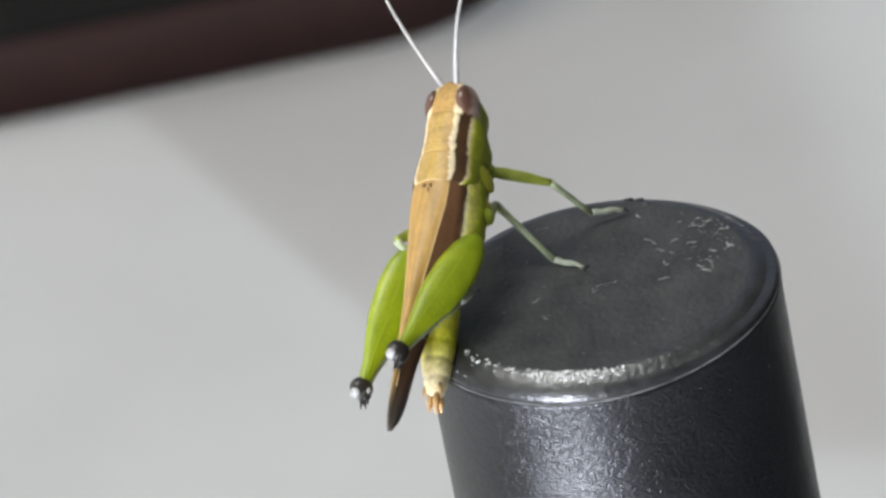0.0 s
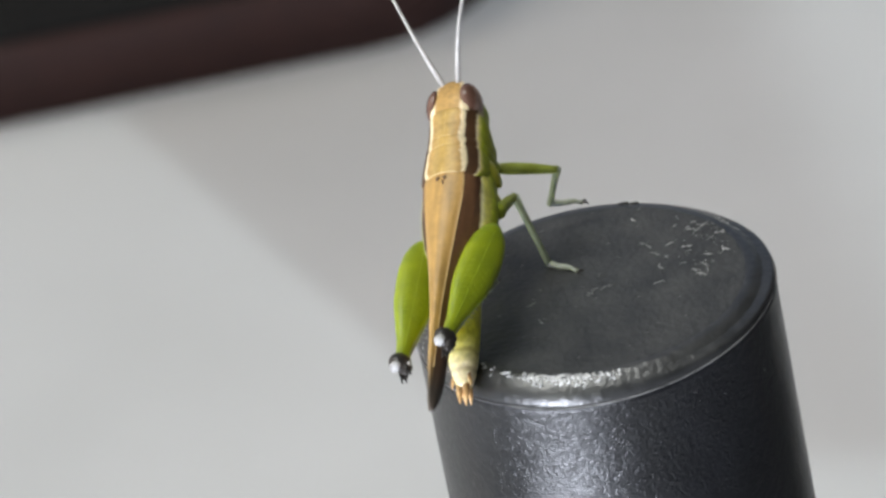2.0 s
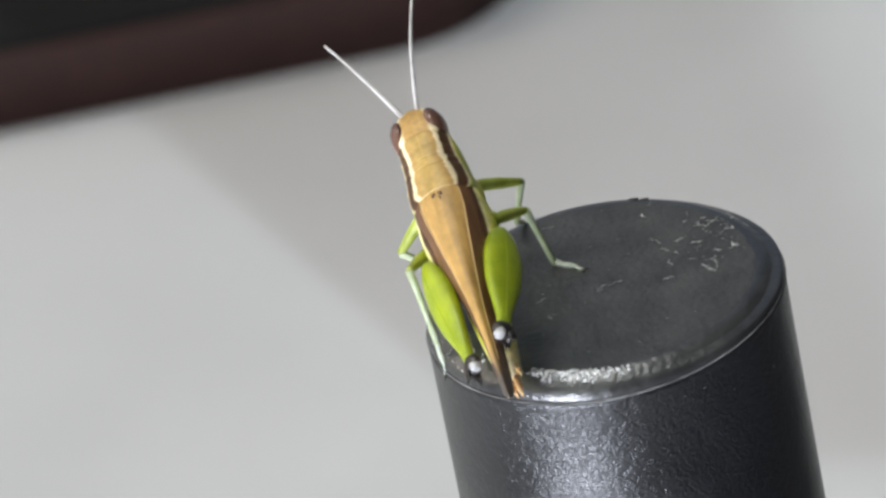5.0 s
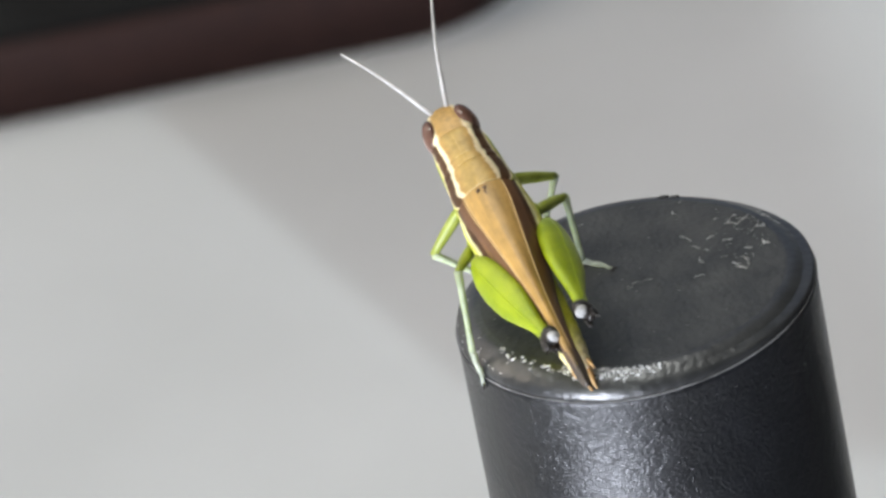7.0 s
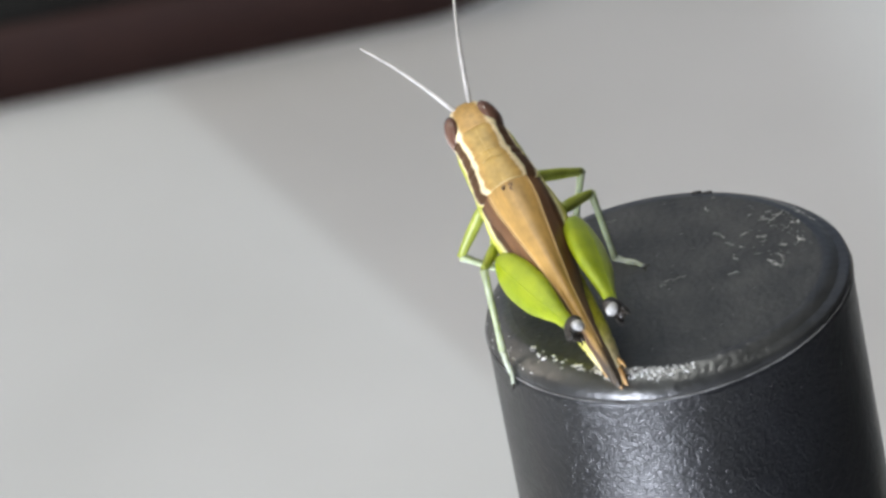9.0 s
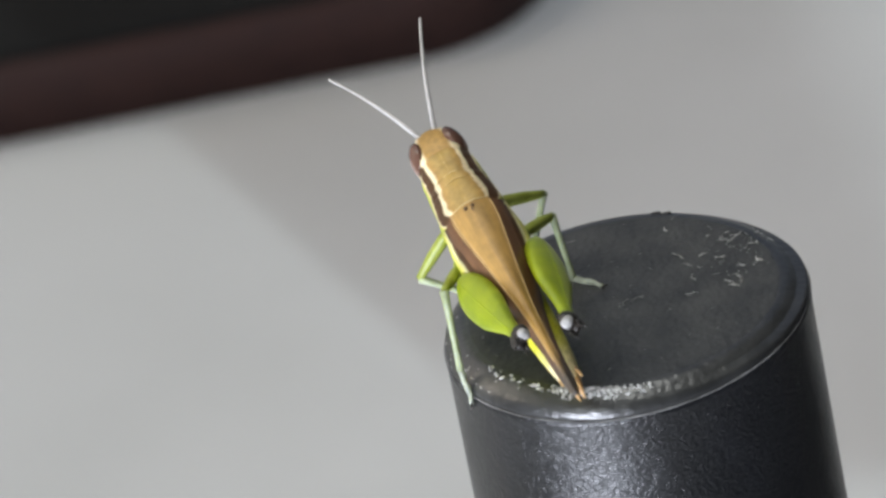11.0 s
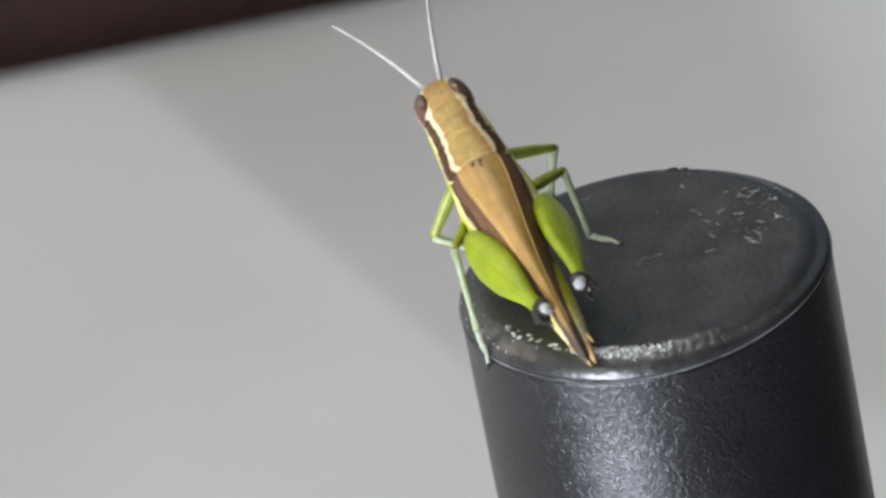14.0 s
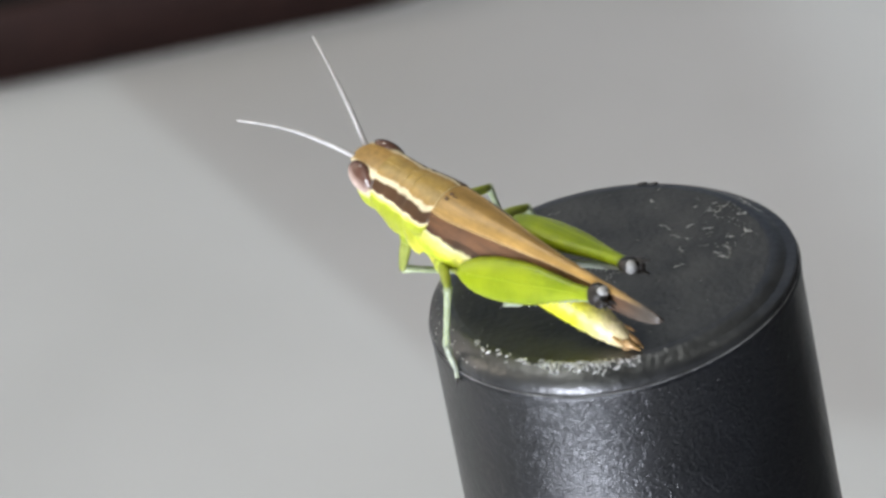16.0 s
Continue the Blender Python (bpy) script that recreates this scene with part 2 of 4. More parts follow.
m_antenna = surface("pale_antenna", (0.36, 0.345, 0.335), (0.56, 0.54, 0.52), 900.0, (0.4, 0.5), (5000.0, 0.2, 0.0001))


# ---------------------------------------------------------------- mesh helpers
def part(name, bm, material, parent=None, label="", smooth=True):
    me = bpy.data.meshes.new(name)
    bmesh.ops.recalc_face_normals(bm, faces=bm.faces[:])
    for f in bm.faces:
        f.smooth = smooth
    bm.to_mesh(me)
    bm.free()
    for m in material if isinstance(material, (list, tuple)) else [material]:
        me.materials.append(m)
    ob = new(name, me)
    ob.parent = parent
    return tagged(ob, label=label)


def rings(loops, us=None, vs=None, bm=None, index=0, close=True):
    """Skins closed loops of points, in metres, one after the other; us and vs become the UV map."""
    bm = bm or bmesh.new()
    uv = bm.loops.layers.uv.verify()
    made = [[bm.verts.new(p) for p in loop] for loop in loops]
    n = len(made[0])
    us = us or [i / n for i in range(n)]
    vs = vs or [i / max(1, len(made) - 1) for i in range(len(made))]

    def face(vlist, uvs):
        f = bm.faces.new(vlist)
        f.material_index = index
        for lp, c in zip(f.loops, uvs):
            lp[uv].uv = c
    for a in range(len(made) - 1):
        for i in range(n):
            j = (i + 1) % n
            face([made[a][i], made[a][j], made[a + 1][j], made[a + 1][i]],
                 [(us[i], vs[a]), (us[j], vs[a]), (us[j], vs[a + 1]), (us[i], vs[a + 1])])
    if close:
        face(made[0], [(u, vs[0]) for u in us])
        face(made[-1][::-1], [(u, vs[-1]) for u in us[::-1]])
    return bm


def tube(points, radii, n=10, flat=1.0, bm=None, index=0):
    """A round limb through points in millimetres."""
    pts = [Vector(p) for p in points]
    loops, side = [], None
    for i, p in enumerate(pts):
        d = (pts[min(i + 1, len(pts) - 1)] - pts[max(i - 1, 0)]).normalized()
        if side is None:
            side = d.orthogonal().normalized() if abs(d.z) > 0.9 else d.cross(Vector((0, 0, 1))).normalized()
        side = (side - d * side.dot(d)).normalized()
        up = side.cross(d)
        loops.append([(p + (side * math.cos(a) * flat + up * math.sin(a)) * radii[i]) * MM for a in (math.tau * k / n for k in range(n))])
    return rings(loops, bm=bm, index=index)


def ball(centre, size, bm=None, index=0, rows=10, n=16):
    loops = []
    for k in range(1, rows):
        a = math.pi * k / rows
        loops.append([(Vector(centre) + Vector((math.cos(a) * size[0], math.sin(a) * math.cos(b) * size[1], math.sin(a) * math.sin(b) * size[2]))) * MM
                      for b in (math.tau * i / n for i in range(n))])
    return rings(loops, bm=bm, index=index)


def glide(table, x, wrap=False):
    """The row of the table at x, by cubic pieces through its rows (first column: x)."""
    t = [r[0] for r in table]
    if x <= t[0]:
        return list(table[0][1:])
    if x >= t[-1]:
        return list(table[-1][1:])
    i = max(k for k in range(len(t) - 1) if t[k] <= x)
    h = t[i + 1] - t[i]
    u = (x - t[i]) / h
    out = []
    for c in range(1, len(table[0])):
        p, q = table[i][c], table[i + 1][c]
        slope = (q - p) / h

        def tangent(k, other):
            if k == 0 or k == len(t) - 1:
                return other
            a = (table[k][c] - table[k - 1][c]) / (t[k] - t[k - 1])
            b = (table[k + 1][c] - table[k][c]) / (t[k + 1] - t[k])
            return 0.0 if a * b <= 0 else 2 * a * b / (a + b)
        m0, m1 = tangent(i, slope) * h, tangent(i + 1, slope) * h
        out.append((2 * u**3 - 3 * u**2 + 1) * p + (u**3 - 2 * u**2 + u) * m0 + (3 * u**2 - 2 * u**3) * q + (u**3 - u**2) * m1)
    return out


def half_profile(c):
    """Half a cross-section from the back's midline down to the belly, with its UV steps.
    c: zt, yc, zc (keel), yb, zb (lower edge of the side band), ys, zs (widest), yl, zl, zv (belly)."""
    zt, yc, zc, yb, zb, ys, zs, yl, zl, zv = c
    pts, us = [], []
    for k in range(5):
        s = k / 5
        pts.append((yc * s, zt + (zc - zt) * s**2.2))
        us.append(0.24 * s)
    for k in range(4):
        s = k / 4
        pts.append((yc + (yb - yc) * s + 0.1 * math.sin(math.pi * s) * (yb - yc), zc + (zb - zc) * s))
        us.append(0.24 + 0.22 * s)
    ctrl = [(yb, zb), (ys, zs), (yl, zl), (0.0, zv)]
    keys = [(0.0, *ctrl[0]), (0.33, *ctrl[1]), (0.7, *ctrl[2]), (1.0, *ctrl[3])]
    for k in range(9):
        s = k / 8
        y, z = glide(keys, s)
        if s > 0.7:
            w = (s - 0.7) / 0.3
            y, z = yl * math.cos(w * math.pi / 2), zl + (zv - zl) * math.sin(w * math.pi / 2)
        pts.append((y, z))
        us.append(0.46 + 0.54 * s)
    return pts, us


def body_loft(table, n, sulci=()):
    """A body piece lofted along x (millimetres) through rows of x and cross-section."""
    table = sorted(table)
    lo, hi = table[0][0], table[-1][0]
    loops, vs, us = [], [], None
    for k in range(n):
        x = lo + (hi - lo) * k / (n - 1)
        pts, u = half_profile(glide(table, x))
        dip = sum(d * math.exp(-((x - c) / 0.16) ** 2) for c, d in sulci)
        y_wide = 1.08
        pts = [(y * y_wide, z) for y, z in pts]
        loop = [(x, y * (1 - dip * 0.4), z - dip * (1 if z > -2.5 else 0)) for y, z in pts] + [(x, -y * (1 - dip * 0.4), z - dip * (1 if z > -2.5 else 0)) for y, z in pts[-2:0:-1]]
        loops.append([Vector(p) * MM for p in loop])
        us = u + u[-2:0:-1]
        vs.append(k / (n - 1))
    return rings(loops, us, vs)


# ---------------------------------------------------------------- floor and what stands on it
def grid_sheet(x0, x1, y0, y1, z, thick):
    bm = bmesh.new()
    bmesh.ops.create_cube(bm, size=1.0)
    bmesh.ops.scale(bm, vec=(x1 - x0, y1 - y0, thick), verts=bm.verts)
    bmesh.ops.translate(bm, vec=((x0 + x1) / 2, (y0 + y1) / 2, z - thick / 2), verts=bm.verts)
    return bm


tagged(part("floor", grid_sheet(-150, 150, -150, 150, 0.0, 0.2), m_floor, smooth=False), "smooth pale grey painted floor, partly in shade", "floor", kind="structure")


def build_platform():
    """A low dark platform with one rounded corner: red-brown wooden rim, black covering on top."""
    root = tagged(new("low_platform"), "low dark platform with red-brown wooden rim and black covering", "platform")
    root.location = (0, 0, 0)
    R, x_end, y_front, y_back, x_far = 0.045, 0.027, 1.4523, 2.2, -1.2
    outline = [(x_far, y_front)]
    for k in range(9):
        a = -math.pi / 2 + math.pi / 2 * k / 8
        outline.append((x_end - R + R * math.cos(a), y_front + R + R * math.sin(a)))
    outline += [(x_end, y_back), (x_far, y_back)]

    def slab(z0, z1, inset):
        cx, cy = -0.6, 1.8
        loops = []
        for z, s in ((z0, 0), (z1 - 0.003, 0), (z1 - 0.0008, 0.0012), (z1, 0.003)):
            loop = []
            for x, y in outline:
                k = inset + s
                loop.append(Vector((x - k if x > cx else x + k, y + k if y < cy else y - k, z)))
            loops.append(loop)
        return rings(loops)
    part("rim", slab(0.0, 0.0242, 0.0), m_wood, root, "red-brown wooden rim")
    part("covering", slab(0.0244, 0.028, 0.003), m_black, root, "dull black covering")
    return root


build_platform()


def build_post():
    """A round black post with a plastic end cap."""
    root = tagged(new("post"), "round black textured post with a scuffed plastic end cap", "post")
    n = 160

    def lathe(profile):
        """Turns a profile round the post's axis; the seam under the cap rises a little on one side."""
        loops = []
        for r, z in profile:
            loop = []
            for i in range(n):
                a = math.tau * i / n
                lift = 0.92 * max(0.0, math.cos(a + 0.26)) ** 1.5 * max(0.0, min(1.0, (-z - 0.5) / 1.0)) if z > -2.9 else 0.0
                loop.append(Vector((r * MM * math.cos(a), r * MM * math.sin(a), TOP + (z + lift) * MM)))
            loops.append(loop)
        return rings(loops)
    part("shaft", lathe([(15.0, -750), (15.0, -300), (15.0, -60), (15.0, -30), (15.0, -10), (15.0, -2.8), (15.06, -2.5), (15.06, -2.3), (15.0, -2.14), (14.88, -2.02), (14.7, -1.98), (14.0, -1.98)]), m_tube, root, "black coated shaft with fine leathery texture")
    # the shoulder: a quick turn into a slope that steepens towards the seam
    steep = [(12.3, 0.0), (13.0, 9.0), (13.5, 24.0), (14.5, 43.0), (15.0, 80.0)]
    shoulder, z = [], 0.0
    for k in range(34):
        r = 12.3 + 2.7 * k / 33
        shoulder.append((r, z))
        z -= 2.7 / 33 * math.tan(radians(glide(steep, r + 2.7 / 66)[0]))
    prof = [(13.9, -2.2), (14.75, -2.0), (14.94, -1.95)] + shoulder[::-1] + [(9.0, 0.0), (5.0, 0.0), (1.0, 0.0)]
    cap = part("end_cap", lathe(prof), [m_cap, m_cap_edge], root, "dull black plastic end cap with polished rounded edge")
    for f in cap.data.polygons:
        c = f.center
        f.material_index = 1 if math.hypot(c.x, c.y) > 12.7 * MM else 0
    # pale ring paints the light that the shaft's rounded rim catches
    seam = [[Vector(((15.02 + 0.08 * math.cos(b)) * MM * math.cos(a), (15.02 + 0.08 * math.cos(b)) * MM * math.sin(a),
                     TOP + (-2.02 + 0.08 * math.sin(b) + 0.92 * max(0.0, math.cos(a + 0.26)) ** 1.5) * MM)) for a in (math.tau * i / n for i in range(n))]
            for b in (math.tau * k / 6 for k in range(7))]
    part("seam_edge", rings(seam, close=False), m_seam_glint, root, "thin pale grey ring, a painted glint along the cap's seam")
    rnd = random.Random(4)
    bm = bmesh.new()

    def fleck(x, y, length, width, turn, z=0.01):
        c, s = math.cos(turn), math.sin(turn)
        m = max(4, int(length / 0.12))
        ridge = [(k / (m - 1) - 0.5, rnd.uniform(-0.13, 0.13) * length, width * rnd.uniform(0.25, 1.0) * (0.35 if k in (0, m - 1) else 0.75)) for k in range(m)]
        for dz in (0.0, 0.035):
            left = [(a * length, b + w * rnd.uniform(0.3, 0.7)) for a, b, w in ridge]
            right = [(a * length, b - w * rnd.uniform(0.3, 0.7)) for a, b, w in ridge[::-1]]
            loop = [Vector((x + a * c - b * s, y + a * s + b * c, z + dz)) * MM for a, b in left + right]
            if dz == 0.0:
                low = loop
        rings([low, [p + Vector((0, 0, 0.03 * MM)) for p in low]], bm=bm)
    spots = [(11.4, 2.0, 0.9, 0.5, 2.3), (5.7, 3.4, 0.9, 0.22, 2.2), (5.1, 5.1, 1.4, 0.2, 2.1), (10.4, 6.6, 1.1, 0.26, 0.6), (9.0, 6.2, 0.7, 0.26, 2.9), (9.6, -0.3, 1.2, 0.26, 1.6),
             (9.1, -1.2, 0.9, 0.22, 2.3), (8.6, -0.4, 0.8, 0.26, 2.5), (11.8, 6.4, 0.5, 0.24, 0.3), (11.6, 4.8, 0.5, 0.2, 1.2), (7.1, 4.5, 0.8, 0.2, 0.4), (8.4, 3.6, 0.9, 0.22, 3.0),
             (9.9, 1.7, 0.7, 0.24, 2.7), (5.9, 1.2, 1.1, 0.14, 1.9), (5.4, -1.2, 0.9, 0.16, 0.1), (9.4, 7.2, 0.5, 0.2, 0.4), (0.5, -0.4, 2.4, 0.1, 0.35), (-5.2, -0.7, 0.9, 0.12, 0.4),
             (-4.8, -3.6, 0.8, 0.1, 1.8), (4.6, 9.6, 0.7, 0.2, 1.9), (5.4, 11.2, 0.5, 0.18, 0.8), (-3.4, 10.6, 1.3, 0.1, 0.2)]
    for px, py, ln, wd, turn in spots:
        fleck(px, py, ln, wd * 1.3, turn)
    for cx, cy, spread, many in ((10.6, 4.9, 0.8, 16), (9.4, 0.2, 0.75, 14), (11.3, 2.3, 0.6, 10), (9.2, 6.5, 0.6, 8), (8.3, 3.4, 1.0, 7)):
        for _ in range(many):
            fleck(cx + rnd.gauss(0, spread), cy + rnd.gauss(0, spread * 1.2), rnd.choice((0.1, 0.18, 0.3, 0.55)) * rnd.uniform(0.7, 1.3), rnd.uniform(0.05, 0.26), rnd.uniform(0, 3.1))
    for _ in range(60):
        a, r = rnd.uniform(0, math.tau), 12.5 * math.sqrt(rnd.random())
        fleck(r * math.cos(a), r * math.sin(a), rnd.uniform(0.06, 0.3), rnd.uniform(0.02, 0.06), rnd.uniform(0, 3.1))
    tagged(part("dust", bm, m_dust, root, "pale dust flecks and scratches"), kind="stuff")
    bm = bmesh.new()
    slope = shoulder
    # scuffs, crowded round -107 degrees where they also paint the edge's glint
    for k in range(150):
        a = radians(rnd.uniform(-154, -86) if k % 3 == 0 else rnd.gauss(-107, 8))
        r0 = rnd.uniform(12.85, 13.35) + (0.5 if rnd.random() < 0.15 else 0)
        ln = rnd.uniform(0.12, 0.7) * (0.6 if k % 3 == 0 else 1.0)
        pts = []
        for j in range(4):
            r = r0 + ln * j / 3
            aa = a + rnd.uniform(-0.016, 0.016)
            pts.append((r * math.cos(aa), r * math.sin(aa), glide(slope, r)[0] - 0.012))
        w = rnd.uniform(0.06, 0.14) if k % 3 == 0 else rnd.uniform(0.035, 0.10)
        tube(pts, [w * 0.5, w, w, w * 0.4], 5, bm=bm)
    for k in range(80):
        a = radians(rnd.uniform(160, 215) if k % 2 else rnd.gauss(27, 7))
        r = rnd.uniform(13.6, 14.9)
        z = glide(slope, r)[0]
        tube([(r * math.cos(a), r * math.sin(a), z), (r * math.cos(a + 0.03), r * math.sin(a + 0.03), z - 0.25)], [rnd.uniform(0.03, 0.1), 0.04], 5, bm=bm)
    tagged(part("scuff_glint", bm, m_scuff_glint, root, "pale scuff marks and painted glint on the cap's rounded edge"), kind="stuff")
    bm = bmesh.new()
    for k in range(34):
        a, z, ln = radians(rnd.uniform(-165, -15)), -rnd.uniform(3.0, 17.0), rnd.uniform(0.1, 0.45)
        w = rnd.uniform(0.03, 0.09)
        pts = [(15.0 * math.cos(a + d * ln / 15), 15.0 * math.sin(a + d * ln / 15), z + rnd.uniform(-0.06, 0.06)) for d in (0, 0.5, 1)]
        tube(pts, [w * 0.5, w, w * 0.4], 5, bm=bm)
    tagged(part("specks", bm, m_dust, root, "pale specks stuck to the shaft"), kind="stuff")
    bm = bmesh.new()
    for a, r, s in ((radians(68), 13.3, (0.5, 0.2, 0.14)), (radians(72), 13.3, (0.55, 0.2, 0.16)), (radians(-1), 14.8, (0.22, 0.5, 0.4)), (radians(4), 14.75, (0.2, 0.3, 0.3))):
        ball((r * math.cos(a), r * math.sin(a), glide(slope, r)[0] + 0.02), s, bm=bm, rows=6, n=8)
    part("moulding_burrs", bm, m_cap, root, "small moulding burrs")
    for ob in root.children:
        # the cap sits a little askew, higher at the far side
        if ob.name.startswith(("dust", "scuff_glint", "moulding", "specks")):
            ob.matrix_basis = Matrix.Translation((0, 0, TOP + 0.00012)) @ pose(0, 0, 0, 0.7, 0, 0)
        if ob.name.startswith("end_cap"):
            ob.matrix_basis = Matrix.Translation((0, 0, TOP + 0.00012)) @ pose(0, 0, 0, 0.7, 0, 0) @ Matrix.Translation((0, 0, -TOP))
    return root


build_post()


def build_shadow_caster():
    """A shadow caster added outside the view, a tilted canvas on a pole; it shades a strip of the floor, softly where
    its edge is high.
    """
    root = tagged(new("sunshade"), "plain tilted canvas on a bent wooden pole, added unseen to shade the floor", "sunshade")
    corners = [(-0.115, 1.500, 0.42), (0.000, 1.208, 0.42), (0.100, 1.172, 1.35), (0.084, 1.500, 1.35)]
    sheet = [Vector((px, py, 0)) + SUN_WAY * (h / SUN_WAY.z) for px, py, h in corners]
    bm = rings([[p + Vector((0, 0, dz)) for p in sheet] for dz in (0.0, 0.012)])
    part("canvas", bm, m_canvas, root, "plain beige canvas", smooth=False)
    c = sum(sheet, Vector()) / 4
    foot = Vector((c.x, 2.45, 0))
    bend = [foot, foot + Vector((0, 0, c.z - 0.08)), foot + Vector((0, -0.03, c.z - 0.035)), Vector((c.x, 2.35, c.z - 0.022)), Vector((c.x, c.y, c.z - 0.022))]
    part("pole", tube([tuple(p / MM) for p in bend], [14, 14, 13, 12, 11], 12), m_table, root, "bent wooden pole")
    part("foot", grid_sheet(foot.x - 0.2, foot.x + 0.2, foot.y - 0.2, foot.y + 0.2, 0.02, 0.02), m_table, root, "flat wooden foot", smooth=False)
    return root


build_shadow_caster()


def build_unseen_wall():
    """A plain unseen wall added behind the camera, open where two added lamps stand."""
    bm = bmesh.new()
    for x0, x1, z0, z1 in ((-1.6, -0.18, -1.27, 1.43), (0.18, 1.42, -1.27, 1.43), (-0.18, 0.18, 1.23, 1.43)):
        made = bmesh.ops.create_cube(bm, size=1.0)["verts"]
        bmesh.ops.scale(bm, vec=(x1 - x0, 0.15, z1 - z0), verts=made)
        bmesh.ops.translate(bm, vec=((x0 + x1) / 2, 0, (z0 + z1) / 2), verts=made)
    ob = part("unseen_wall_1", bm, m_wall, smooth=False)
    ob.matrix_basis = LAMP_GAP @ Matrix.Translation((0, -0.02, 0))
    tagged(ob, "plain grey plastered wall, added unseen, open where the lamps stand", "wall", kind="structure")


def build_box(name, x0, x1, y0, y1, z0, z1, material, label, category):
    bm = bmesh.new()
    bmesh.ops.create_cube(bm, size=1.0)
    bmesh.ops.scale(bm, vec=(x1 - x0, y1 - y0, z1 - z0), verts=bm.verts)
    bmesh.ops.translate(bm, vec=((x0 + x1) / 2, (y0 + y1) / 2, (z0 + z1) / 2), verts=bm.verts)
    return tagged(part(name, bm, material, smooth=False), label, category, kind="structure")


m_dark_wall = surface("dark_grey_paint", (0.020, 0.021, 0.023), (0.032, 0.033, 0.036), 5.0, (0.6, 0.8), (150.0, 0.15, 0.001))
m_wall = surface("white_plaster", (0.42, 0.41, 0.39), (0.50, 0.49, 0.47), 4.0, (0.7, 0.85), (150.0, 0.15, 0.001))
build_unseen_wall()
# unseen wall added so that the post's right side reflects dark
build_box("unseen_wall_2", 0.5, 0.65, -1.75, 0.9, 0.0, 2.7, m_dark_wall, "dark grey side wall, added unseen to darken the post's reflections", "wall")


def build_unseen_ceiling():
    """An unseen ceiling added to block sun and sky, with one gap for the top lamp."""
    x0, x1, y0, y1 = CEILING_GAP
    bm = bmesh.new()
    for a0, a1, b0, b1 in ((-2.2, x0, -1.9, 0.95), (x1, 0.65, -1.9, 0.95), (x0, x1, -1.9, y0), (x0, x1, y1, 0.95)):
        made = bmesh.ops.create_cube(bm, size=1.0)["verts"]
        bmesh.ops.scale(bm, vec=(a1 - a0, b1 - b0, 0.12), verts=made)
        bmesh.ops.translate(bm, vec=((a0 + a1) / 2, (b0 + b1) / 2, 2.76), verts=made)
    tagged(part("ceiling", bm, m_wall, smooth=False), "plain grey plastered ceiling with a lamp gap, added unseen to block sun and sky", "ceiling", kind="structure")


build_unseen_ceiling()

# ---------------------------------------------------------------- grasshopper
HOPPER = tagged(new("grasshopper"), "slender grasshopper, tan back with cream and brown stripes, green legs", "grasshopper")
PARTS = {}


